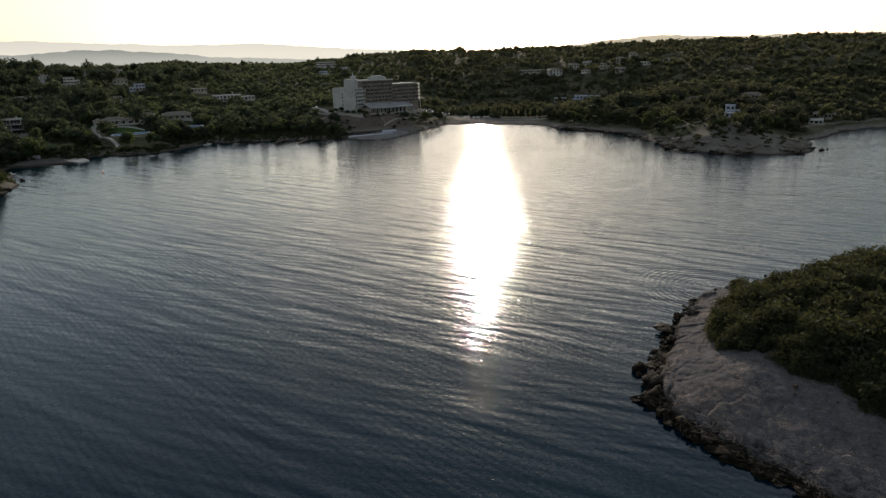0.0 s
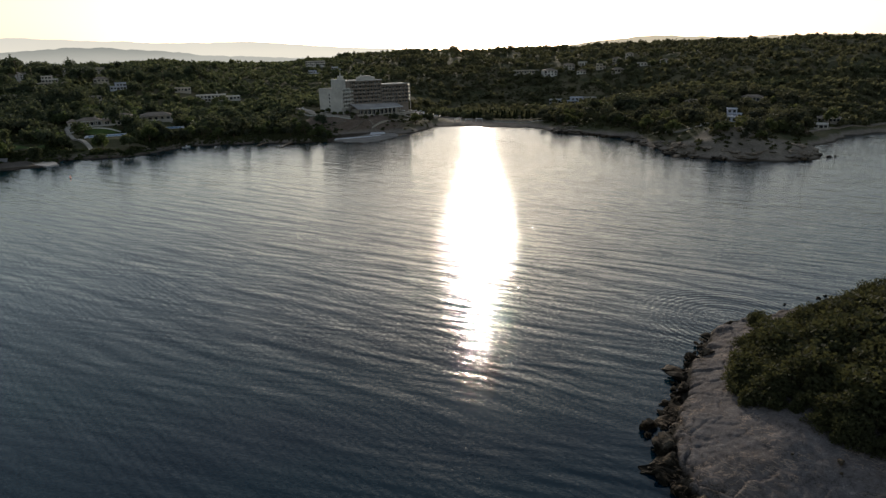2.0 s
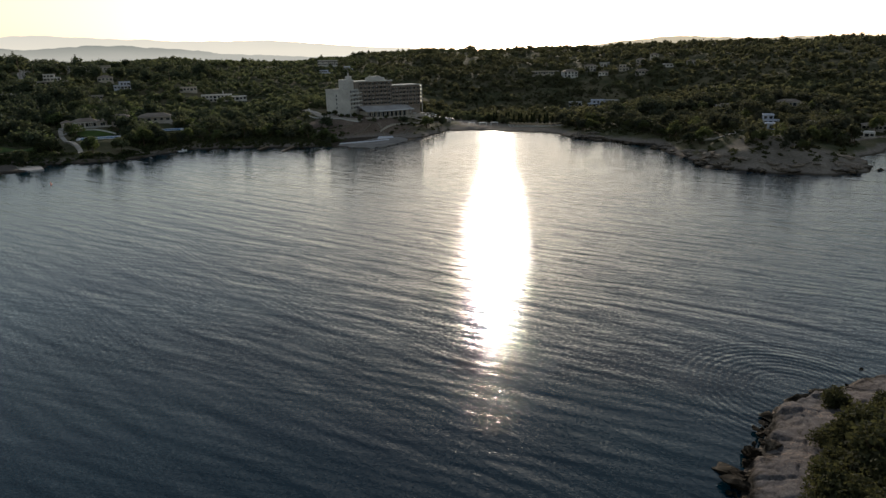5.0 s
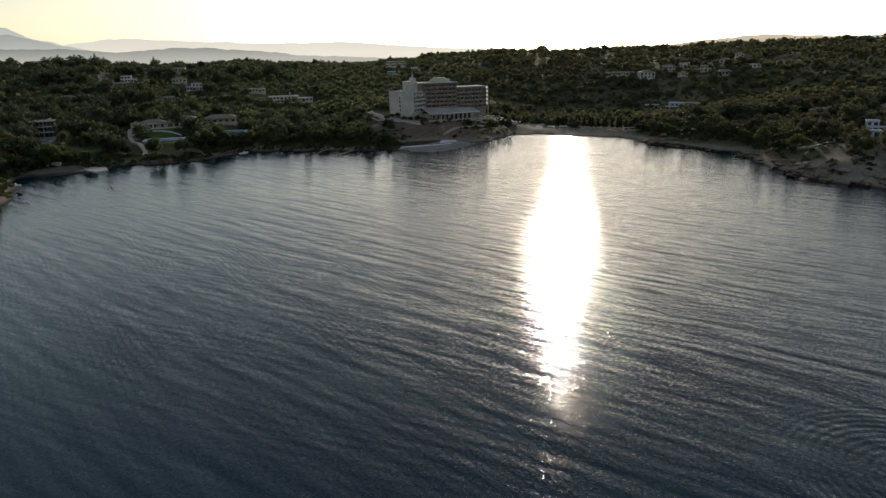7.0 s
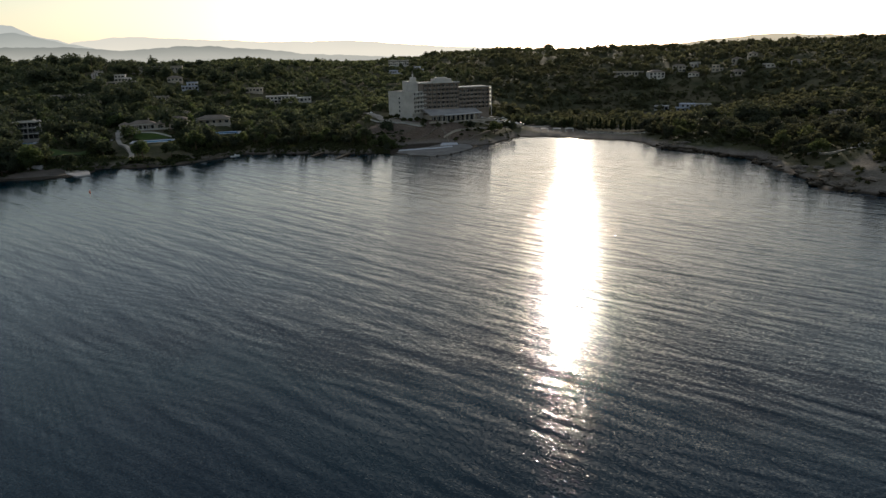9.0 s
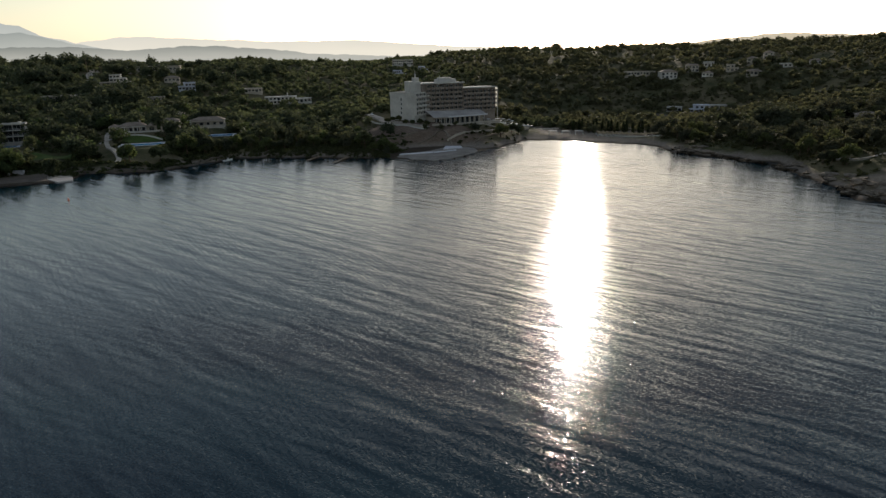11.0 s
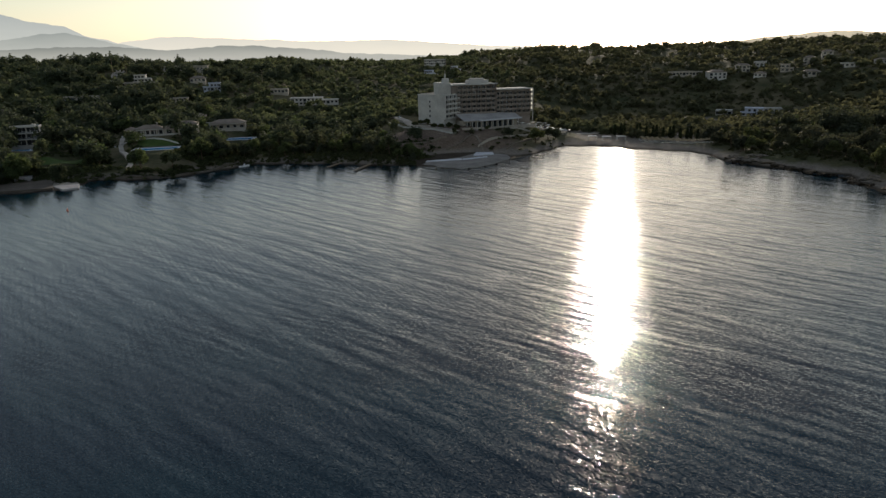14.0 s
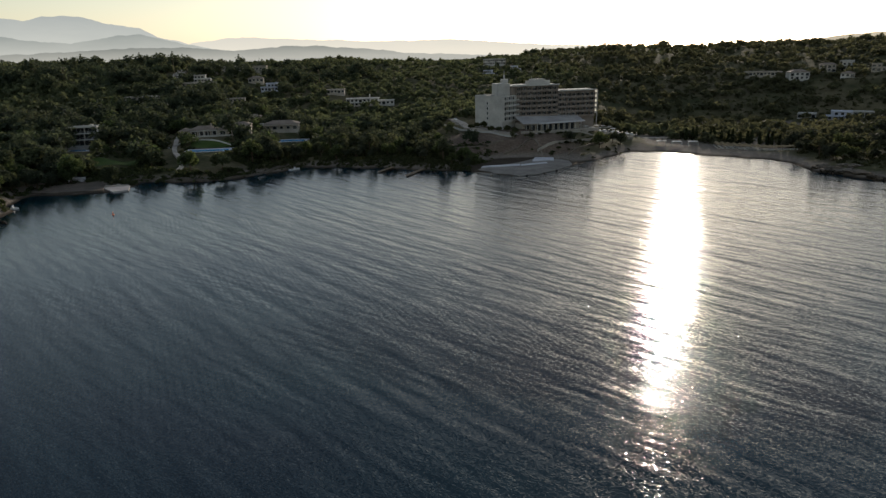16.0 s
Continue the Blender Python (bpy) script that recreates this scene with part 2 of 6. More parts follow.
def ground_material():
    """Pale rock and sand at the shore, dry soil and scrub above it."""
    m = Nodes("coastal_ground")
    geo = m.n.new("ShaderNodeNewGeometry")
    xyz = m.n.new("ShaderNodeSeparateXYZ")
    m.put(geo.outputs["Position"], xyz.inputs[0])
    p = m.position()
    big, mid, fine = m.noise(p, 0.02, 4), m.noise(p, 0.12, 5), m.noise(p, 0.9, 5)
    scrub = m.ramp(m.math("ADD", m.math("MULTIPLY", mid, 0.7), m.math("MULTIPLY", fine, 0.3)),
                   [(0.3, (0.032, 0.038, 0.018)), (0.52, (0.060, 0.062, 0.032)), (0.75, (0.13, 0.11, 0.07))])
    rock = m.ramp(m.math("ADD", m.math("MULTIPLY", mid, 0.5), m.math("MULTIPLY", fine, 0.5)),
                  [(0.3, (0.10, 0.086, 0.072)), (0.55, (0.20, 0.172, 0.145)), (0.75, (0.32, 0.28, 0.235))])
    grass = m.ramp(m.math("ADD", m.math("MULTIPLY", mid, 0.5), m.math("MULTIPLY", fine, 0.5)),
                   [(0.3, (0.085, 0.076, 0.045)), (0.55, (0.13, 0.112, 0.068)), (0.78, (0.20, 0.165, 0.105))])
    scrub = m.mix(m.ramp(big, [(0.42, (0, 0, 0)), (0.56, (0.9, 0.9, 0.9))]), scrub, grass)

    def near(x, y, wide, deep):
        """One inside an oval stretch of ground, fading out raggedly at its edge."""
        u = m.math("DIVIDE", m.math("SUBTRACT", xyz.outputs["X"], x), wide)
        v = m.math("DIVIDE", m.math("SUBTRACT", xyz.outputs["Y"], y), deep)
        off = m.math("ADD", m.math("ADD", m.math("MULTIPLY", u, u), m.math("MULTIPLY", v, v)), m.math("MULTIPLY", m.math("SUBTRACT", mid, 0.5), 1.6))
        return m.ramp(off, [(0.6, (1, 1, 1)), (1.1, (0, 0, 0))])
    earth = m.ramp(m.math("ADD", m.math("MULTIPLY", mid, 0.4), m.math("MULTIPLY", fine, 0.6)),
                   [(0.3, (0.085, 0.062, 0.048)), (0.55, (0.15, 0.115, 0.09)), (0.75, (0.25, 0.20, 0.16))])
    scrub = m.mix(near(-98, 522, 50, 30), scrub, earth)
    edge = m.math("ADD", xyz.outputs["Z"], m.math("MULTIPLY", m.math("SUBTRACT", mid, 0.5), 5.0))
    up = m.ramp(m.math("DIVIDE", edge, 5.0), [(0.34, (0, 0, 0)), (0.62, (1, 1, 1))])
    colour = m.mix(m.math("SUBTRACT", up, m.math("MULTIPLY", m.math("MULTIPLY", up, near(154, 388, 48, 30)), 0.85)), rock, scrub)
    wet = m.ramp(xyz.outputs["Z"], [(0.25, (0.30, 0.28, 0.25)), (0.8, (1, 1, 1))])
    colour = m.mix(1.0, colour, wet, "MULTIPLY")
    return m.done(colour, 0.95, m.bump(fine, 0.5, 0.8, m.bump(mid, 1.5, 0.6)), spec=0.05)


WATER, GROUND = water_material(), ground_material()
PINE = foliage("pine_needles", (0.050, 0.062, 0.038), (0.072, 0.088, 0.050), (0.104, 0.120, 0.064), 0.5)
DARKPINE = foliage("dark_pine_needles", (0.034, 0.045, 0.030), (0.050, 0.064, 0.042), (0.072, 0.088, 0.052), 0.45)
LEAFY = foliage("broad_green_leaves", (0.050, 0.070, 0.032), (0.076, 0.104, 0.045), (0.108, 0.140, 0.058), 0.5)
SCRUB = foliage("evergreen_scrub", (0.024, 0.032, 0.016), (0.044, 0.056, 0.026), (0.080, 0.092, 0.038), 0.42)
CYPRESS = foliage("cypress_green", (0.010, 0.018, 0.008), (0.022, 0.035, 0.014), (0.05, 0.06, 0.02), 0.2)
BARK = surface("bark", (0.05, 0.035, 0.022), (0.14, 0.10, 0.07), 6, 1, 0.9, 0.03)


# ---- helpers for meshes ----
def mesh_object(name, verts, faces, material, parent=None, label="", smooth=False):
    """One mesh object from arrays of corners and of faces with the same number of corners each."""
    verts, faces = np.asarray(verts, np.float32), np.asarray(faces, np.int32)
    me = bpy.data.meshes.new(name)
    n, k = faces.shape
    me.vertices.add(len(verts)), me.loops.add(n * k), me.polygons.add(n)
    me.vertices.foreach_set("co", verts.ravel())
    me.loops.foreach_set("vertex_index", faces.ravel())
    me.polygons.foreach_set("loop_start", np.arange(n, dtype=np.int32) * k)
    me.polygons.foreach_set("use_smooth", np.full(n, smooth))
    me.update(calc_edges=True)
    me.materials.append(material)
    ob = new(name, me)
    if parent is not None:
        ob.parent = parent
    if label:
        ob["label"] = label
    return ob


def part(name, bm, material, parent=None, label="", smooth=False):
    """Links a bmesh as one mesh object under a thing or a part."""
    me = bpy.data.meshes.new(name)
    for f in bm.faces:
        f.smooth = smooth
    bm.to_mesh(me)
    bm.free()
    me.materials.append(material)
    ob = new(name, me)
    if parent is not None:
        ob.parent = parent
    if label:
        ob["label"] = label
    return ob


def box(bm, x0, x1, y0, y1, z0, z1, bevel=0.0):
    made = bmesh.ops.create_cube(bm, size=1)["verts"]
    bmesh.ops.scale(bm, vec=(x1 - x0, y1 - y0, z1 - z0), verts=made)
    bmesh.ops.translate(bm, vec=((x0 + x1) / 2, (y0 + y1) / 2, (z0 + z1) / 2), verts=made)
    if bevel:
        edges = list({e for v in made for e in v.link_edges})
        bmesh.ops.bevel(bm, geom=edges, offset=bevel, segments=1, affect="EDGES")
    return bm


def boxes(*rows, bevel=0.0):
    bm = bmesh.new()
    for row in rows:
        box(bm, *row, bevel=bevel)
    return bm


# ---- lie of the land ----
COAST = np.array([(-1500, -900), (-420, 150), (-262, 240), (-231, 284), (-238, 311), (-262, 340), (-286, 360), (-276, 368), (-250, 381),
                  (-254, 403), (-221, 413), (-210, 429), (-206, 439), (-194, 461), (-175, 462), (-150, 466), (-126, 464), (-103, 467),
                  (-80, 461), (-66, 468), (-57, 490), (-43, 516), (-27, 546), (-14, 550), (13, 540), (35, 534), (53, 526), (60, 501),
                  (72, 490), (88, 481), (105, 468), (106, 441), (113, 402), (114, 384), (139, 368), (169, 361), (190, 374), (205, 411),
                  (223, 427), (249, 456), (288, 472), (360, 470), (470, 420), (620, 250), (1500, -900), (9000, -900), (9000, 9000),
                  (-9000, 9000), (-9000, -900)], float)


def inland(x, y, ring):
    """Metres from the waterline, positive on land."""
    x, y = np.asarray(x, float), np.asarray(y, float)
    best, inside = np.full(x.shape, 1e9), np.zeros(x.shape, bool)
    for (ax, ay), (bx, by) in zip(ring, np.roll(ring, -1, 0)):
        dx, dy = bx - ax, by - ay
        s = np.clip(((x - ax) * dx + (y - ay) * dy) / (dx * dx + dy * dy), 0, 1)
        best = np.minimum(best, np.hypot(x - ax - s * dx, y - ay - s * dy))
        if ay != by:
            inside ^= ((ay > y) != (by > y)) & (x < dx * (y - ay) / dy + ax)
    return np.where(inside, best, -best)


def step(v):
    v = np.clip(v, 0, 1)
    return v * v * (3 - 2 * v)


def waves(x, y, size, seed):
    """Smooth uneven ground between -1 and 1, from a few crossing sines."""
    rng = np.random.default_rng(seed)
    out = 0.0
    for k in range(5):
        a, f, p = rng.uniform(0, 6.28), rng.uniform(0.7, 1.7) * 6.28 / size, rng.uniform(0, 6.28)
        out = out + np.sin((x * np.cos(a) + y * np.sin(a)) * f + p + 1.3 * np.sin((y * np.cos(a) - x * np.sin(a)) * f * 0.6))
    return out / 5 * 1.6


CREST_AZ = (-75, -55, -45, -37, -32, -25, -19, -16, -11, -8, -2, 3, 8, 14, 20, 32, 60)
CREST_Z = (50, 56, 50, 45, 42, 46, 38, 39, 45, 51, 52, 53, 53, 57, 57, 60, 55)
MOUNDS = [(-330, 500, 110, 80, 1), (150, 420, 50, 45, 6), (100, 700, 110, 90, -20), (10, 640, 60, 90, -10), (-110, 580, 60, 50, 5),
          (-420, 640, 90, 90, 5), (300, 760, 160, 120, 10), (-200, 560, 50, 60, -5), (-275, 605, 80, 80, -8), (-520, 690, 110, 90, 15)]
# levelled ground: x, y, radius, height
PADS = [(-78, 486, 27, 0.2), (-268, 379, 22, 0.5), (-338, 445, 13, 9.5), (-251, 452, 15, 8.4), (-277, 487, 17, 12.0), (-234, 508, 11, 7.3), (-255, 528, 15, 10.8),
        (-258, 667, 22, 16.0), (-410, 643, 20, 34.5), (-355, 669, 14, 27.4), (105, 697, 18, 5.0), (-74, 566, 14, 9.6), (-329, 434, 9, 9.2)]


def height(x, y):
    x, y = np.asarray(x, float), np.asarray(y, float)
    d = inland(x, y, COAST) + 2.2 * waves(x, y, 22, 3)
    az, far = np.degrees(np.arctan2(x, y)), np.hypot(x, y)
    crest = np.interp(az, CREST_AZ, CREST_Z)
    beach = np.exp(-((x - 12) / 42) ** 4) * (y > 480)
    run = np.clip(d / np.clip(1020 - (far - d), 250, 700), 0, None)
    z = crest * np.minimum(run, 1) ** 0.95
    z = np.where(run > 1, crest * (1 - 0.6 * step((run - 1.1) / 1.5)), z)
    z = z + (2.6 - 2.0 * beach) * step(d / (9 + 14 * beach)) * (1 + 0.35 * waves(x, y, 35, 5))
    land = step((d - 4) / 40)
    for cx, cy, rx, ry, up in MOUNDS:
        z = z + land * up * np.exp(-((x - cx) / rx) ** 2 - ((y - cy) / ry) ** 2)
    z = z + land * (2.0 * waves(x, y, 140, 7) + 0.7 * waves(x, y, 45, 8)) * np.clip(far / 700, 0.3, 1.4)
    z = np.where(d > 12, np.maximum(z, 1.6), z)
    for cx, cy, r, level in PADS:
        on = step((r * 1.55 - np.hypot(x - cx, y - cy)) / (r * 0.55))
        z = z + on * (level - z)
    return np.where(d > 0, z, np.maximum(d * 0.25, -6))


# ---- the setting ----
def grid_mesh(name, xs, ys, zs, material, smooth=True):
    nx, ny = len(xs), len(ys)
    gx, gy = np.meshgrid(xs, ys)
    verts = np.stack([gx.ravel(), gy.ravel(), zs.ravel()], 1)
    i = np.arange(ny - 1)[:, None] * nx + np.arange(nx - 1)[None]
    faces = np.stack([i, i + 1, i + nx + 1, i + nx], -1).reshape(-1, 4)
    return mesh_object(name, verts, faces, material, smooth=smooth)


def spread(near0, near1, fine, far0, far1, growth=1.13):
    mid = list(np.arange(near0, near1 + 0.1, fine))
    s, v = fine, near1
    while v < far1:
        s *= growth
        v += s
        mid.append(min(v, far1))
    s, v = fine, near0
    while v > far0:
        s *= growth
        v -= s
        mid.insert(0, max(v, far0))
    return np.array(mid)


xs, ys = spread(-440, 330, 4, -4700, 4700), spread(270, 760, 4, -900, 4800, 1.07)
gx, gy = np.meshgrid(xs, ys)
ground = grid_mesh("ground", xs, ys, height(gx, gy), GROUND)
tagged(ground, "dry wooded hills with a pale rocky shoreline", "hillside", kind="structure")

bm = bmesh.new()
bmesh.ops.create_grid(bm, x_segments=8, y_segments=8, size=4900)
water = part("water", bm, WATER)
tagged(water, "calm blue-grey sea with small ripples", "sea", kind="structure")


# aerial haze is put into the colour: a glow that varies with height
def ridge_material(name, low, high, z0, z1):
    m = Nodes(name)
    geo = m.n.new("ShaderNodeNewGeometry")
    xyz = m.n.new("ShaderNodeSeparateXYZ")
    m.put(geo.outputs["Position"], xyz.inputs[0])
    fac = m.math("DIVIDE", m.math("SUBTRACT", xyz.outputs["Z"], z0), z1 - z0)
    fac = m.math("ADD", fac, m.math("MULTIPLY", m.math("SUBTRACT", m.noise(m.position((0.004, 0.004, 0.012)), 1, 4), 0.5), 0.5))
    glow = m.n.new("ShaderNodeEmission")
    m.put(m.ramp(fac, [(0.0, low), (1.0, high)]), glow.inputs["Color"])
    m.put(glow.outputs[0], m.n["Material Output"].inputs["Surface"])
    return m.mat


def ridge(name, dist, az, tops, rough, material, seed, label):
    """A far mountain ridge: a low sheet that climbs to its crest line."""
    a = np.linspace(az[0], az[-1], 420)
    top = np.interp(a, az, tops) + rough * waves(a * 30, a * 0, 60, seed) + rough * 0.4 * waves(a * 30, a * 0, 17, seed + 1)
    rows = []
    for k, (dd, up) in enumerate(((-250, 0.0), (-120, 0.55), (0, 1.0), (150, 0.6))):
        r = dist + dd
        rows.append(np.stack([r * np.sin(np.radians(a)), r * np.cos(np.radians(a)), np.maximum(top * up, -5)], 1))
    verts = np.concatenate(rows)
    n = len(a)
    i = np.arange(3)[:, None] * n + np.arange(n - 1)[None]
    ob = mesh_object(name, verts, np.stack([i, i + 1, i + n + 1, i + n], -1).reshape(-1, 4), material, smooth=True)
    return tagged(ob, label, "mountains", kind="structure")


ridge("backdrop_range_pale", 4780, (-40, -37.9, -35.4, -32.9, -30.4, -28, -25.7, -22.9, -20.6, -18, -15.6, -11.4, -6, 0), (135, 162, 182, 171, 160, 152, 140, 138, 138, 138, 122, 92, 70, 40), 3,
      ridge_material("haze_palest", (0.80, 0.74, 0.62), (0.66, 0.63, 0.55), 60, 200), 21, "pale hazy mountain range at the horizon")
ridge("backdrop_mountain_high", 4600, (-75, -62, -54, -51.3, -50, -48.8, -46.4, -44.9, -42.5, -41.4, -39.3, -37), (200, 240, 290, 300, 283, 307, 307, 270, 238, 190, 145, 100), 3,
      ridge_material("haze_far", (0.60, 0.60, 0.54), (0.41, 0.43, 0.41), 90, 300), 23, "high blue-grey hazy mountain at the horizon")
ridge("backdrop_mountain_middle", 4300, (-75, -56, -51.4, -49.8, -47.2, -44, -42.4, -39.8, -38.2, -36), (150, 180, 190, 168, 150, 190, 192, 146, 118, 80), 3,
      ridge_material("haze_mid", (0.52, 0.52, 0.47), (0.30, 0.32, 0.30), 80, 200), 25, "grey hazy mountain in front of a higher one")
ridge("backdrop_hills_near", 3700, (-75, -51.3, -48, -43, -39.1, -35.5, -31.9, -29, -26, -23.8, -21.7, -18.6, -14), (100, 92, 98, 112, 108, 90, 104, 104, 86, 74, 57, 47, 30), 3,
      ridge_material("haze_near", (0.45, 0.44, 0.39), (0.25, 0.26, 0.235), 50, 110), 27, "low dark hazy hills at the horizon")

# sunlight and haze are put into its glow; crest fitted to the camera's view
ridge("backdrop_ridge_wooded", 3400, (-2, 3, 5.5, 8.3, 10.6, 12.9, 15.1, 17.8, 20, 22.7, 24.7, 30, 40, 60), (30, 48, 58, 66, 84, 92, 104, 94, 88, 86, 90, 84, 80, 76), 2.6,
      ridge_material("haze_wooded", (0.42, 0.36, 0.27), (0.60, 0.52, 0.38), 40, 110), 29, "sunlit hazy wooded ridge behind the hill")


# ---- trees ----
def cards(rng, centres, sizes, flat=0.5):
    """Small leaf clumps: one three-cornered tuft at each centre, facing anywhere."""
    n = len(centres)
    a = rng.normal(size=(n, 3))
    a /= np.linalg.norm(a, axis=1)[:, None]
    b = np.cross(a, rng.normal(size=(n, 3)))
    b /= np.linalg.norm(b, axis=1)[:, None]
    a[:, 2] *= flat
    s = sizes[:, None]
    return np.stack([centres - a * s - b * s * 0.8, centres + a * s * 1.1 - b * s * 0.3, centres - a * s * 0.1 + b * s * 1.1], 1)


def crown_cards(seed, n, radius, tall, base, clumps, size, flat=0.6):
    """Leaf clumps gathered in lobes round the crown's middle, uneven and with gaps."""
    rng = np.random.default_rng(seed)
    lobes = rng.normal(size=(clumps, 3))
    lobes /= np.linalg.norm(lobes, axis=1)[:, None]
    lobes *= rng.uniform(0.35, 0.85, (clumps, 1))
    lobes[:, 2] = np.abs(lobes[:, 2]) * 0.9 - 0.1
    pick = lobes[rng.integers(0, clumps, n)]
    off = rng.normal(size=(n, 3))
    off /= np.linalg.norm(off, axis=1)[:, None]
    pts = pick + off * rng.uniform(0.22, 0.48, (n, 1))
    pts = pts * (radius, radius, tall * 0.62) + (0, 0, base + tall * 0.35)
    return cards(rng, pts, rng.uniform(0.6, 1.25, n) * size, flat)


def trunk_mesh(bm, tall, r0, lean, seed, limbs=4):
    rng = random.Random(seed)

    def limb(a, b, ra, rb):
        d = (b - a)
        m = Matrix.Translation((a + b) / 2) @ d.to_track_quat("Z", "Y").to_matrix().to_4x4()
        bmesh.ops.create_cone(bm, cap_ends=False, segments=6, radius1=ra, radius2=rb, depth=d.length, matrix=m)
    p, top = Vector((0, 0, -0.4)), Vector((lean, lean * 0.4, tall))
    mid = p.lerp(top, 0.55) + Vector((lean * 0.25, -lean * 0.2, 0))
    limb(p, mid, r0, r0 * 0.7)
    limb(mid, top, r0 * 0.7, r0 * 0.3)
    for k in range(limbs):
        a = k * 6.28 / limbs + rng.uniform(-0.5, 0.5)
        q = mid.lerp(top, rng.uniform(0.0, 0.7))
        limb(q, q + Vector((math.cos(a), math.sin(a), rng.uniform(0.35, 0.9))) * tall * 0.34, r0 * 0.4, r0 * 0.1)
    return bm


def tree(name, seed, tall, radius, crown_tall, n, size, material, label, category="tree", limbs=4):
    thing = new(name)
    base = tall - crown_tall
    part("trunk", trunk_mesh(bmesh.new(), base + crown_tall * 0.5, 0.10 + tall * 0.018, tall * 0.05, seed, limbs), BARK, thing)
    quads = crown_cards(seed, n, radius, crown_tall, base, 9, size)
    mesh_object("crown", quads.reshape(-1, 3), np.arange(len(quads) * 3).reshape(-1, 3), material, thing)
    return tagged(thing, label, category)


def forest(name, pts, templates, material, label, seed):
    """All the far trees of a wood in one sheet of leaves."""
    rng = np.random.default_rng(seed)
    kind, turn = rng.integers(0, len(templates), len(pts)), rng.uniform(0, 6.28, len(pts))
    grow = rng.uniform(0.6, 1.35, len(pts)) * np.where((pts[:, 0] < -205) & (pts[:, 1] < 620), 1.3, 1.0)
    out = []
    for k, quads in enumerate(templates):
        sel = kind == k
        c, s = np.cos(turn[sel])[:, None, None], np.sin(turn[sel])[:, None, None]
        q, g = quads[None], grow[sel][:, None, None]
        x, y, z = q[..., 0], q[..., 1], q[..., 2]
        v = np.stack([(x * c - y * s) * g, (x * s + y * c) * g, z * g * rng.uniform(0.8, 1.15, (sel.sum(), 1, 1))], -1)
        out.append((v + pts[sel][:, None, None, :]).reshape(-1, 3))
    verts = np.concatenate(out)
    ob = mesh_object(name, verts, np.arange(len(verts)).reshape(-1, 3), material)
    return tagged(ob, label, "woodland", kind="stuff")


rng = np.random.default_rng(11)
KEEP_CLEAR = []


def clear_of(x, y, low_growth=False):
    """Off the buildings and the sight lines cleared toward the camera; a fourth value marks a place where only low
    plants grow.
    """
    ok = np.ones(len(x), bool)
    for cx, cy, r, *only_low in KEEP_CLEAR:
        if not (only_low and low_growth):
            ok &= np.hypot(x - cx, y - cy) > r
    return ok


def scatter(n, x0, x1, y0, y1, low, seed, low_growth=False):
    r = np.random.default_rng(seed)
    x, y = r.uniform(x0, x1, n), r.uniform(y0, y1, n)
    az = np.degrees(np.arctan2(x, y - 60))
    ok = (az > -64) & (az < 42) & clear_of(x, y, low_growth)
    x, y = x[ok], y[ok]
    d = inland(x, y, COAST)
    beach = (np.abs(x - 14) < 43) & (y < 578 + 0.0 * x) & (y > 480)
    low = np.where((x > 104) & (x < 200) & (y < 430), np.maximum(low, 27 + 7 * waves(x, y, 25, 57)), np.where(x > 44, np.maximum(low, 9.5), low))
    ok = (d > low) & ~beach & (waves(x, y, 90, 31) + r.uniform(-0.6, 1.8, len(x)) > -0.45)
    x, y = x[ok], y[ok]
    return np.stack([x, y, height(x, y) - 0.3], 1)


# ---- more materials ----
PLASTER = surface("white_plaster", (0.34, 0.325, 0.305), (0.50, 0.485, 0.455), 1.5, 0.2, 0.85)
CREAM = surface("cream_plaster", (0.27, 0.24, 0.20), (0.40, 0.36, 0.31), 1.5, 0.2, 0.85)
BLUEWALL = surface("pale_blue_plaster", (0.33, 0.35, 0.42), (0.46, 0.49, 0.57), 1.5, 0.2, 0.85)
STONEWALL = surface("dry_stone", (0.11, 0.09, 0.075), (0.22, 0.185, 0.15), 1.2, 0.3, 0.9, 0.06)
CONCRETE = surface("weathered_concrete", (0.26, 0.25, 0.25), (0.44, 0.42, 0.41), 1.0, 0.12, 0.85, 0.02)
WHITEDECK = surface("white_painted_concrete", (0.40, 0.40, 0.43), (0.56, 0.56, 0.60), 1.0, 0.2, 0.7, 0.01)
TILE = surface("weathered_roof_tile", (0.15, 0.122, 0.10), (0.26, 0.215, 0.18), 2.5, 0.3, 0.85, 0.05)
ROOFGREY = surface("grey_roof_felt", (0.16, 0.16, 0.16), (0.30, 0.29, 0.28), 1.0, 0.15, 0.85)
RAIL = surface("balcony_parapet", (0.34, 0.32, 0.31), (0.48, 0.46, 0.44), 1.0, 0.2, 0.7)
WOOD = surface("weathered_wood", (0.12, 0.08, 0.05), (0.26, 0.19, 0.12), 5, 0.6, 0.8, 0.01)
THATCH = surface("straw_thatch", (0.16, 0.12, 0.07), (0.34, 0.27, 0.17), 5, 0.8, 0.95, 0.04)
CLOTH = surface("white_canvas", (0.66, 0.65, 0.62), (0.80, 0.79, 0.76), 1.5, 0.4, 0.8)
GREENCLOTH = surface("green_sunbed_cloth", (0.08, 0.14, 0.10), (0.16, 0.24, 0.17), 2, 0.5, 0.8)
ASPHALT = surface("asphalt", (0.04, 0.04, 0.042), (0.075, 0.07, 0.068), 3, 0.2, 0.9, 0.01)
PATHWAY = surface("pale_paving", (0.28, 0.25, 0.22), (0.42, 0.38, 0.33), 1.5, 0.2, 0.9, 0.02)
LAWN = surface("watered_lawn", (0.035, 0.065, 0.015), (0.075, 0.11, 0.03), 2.0, 0.2, 0.9, 0.05)
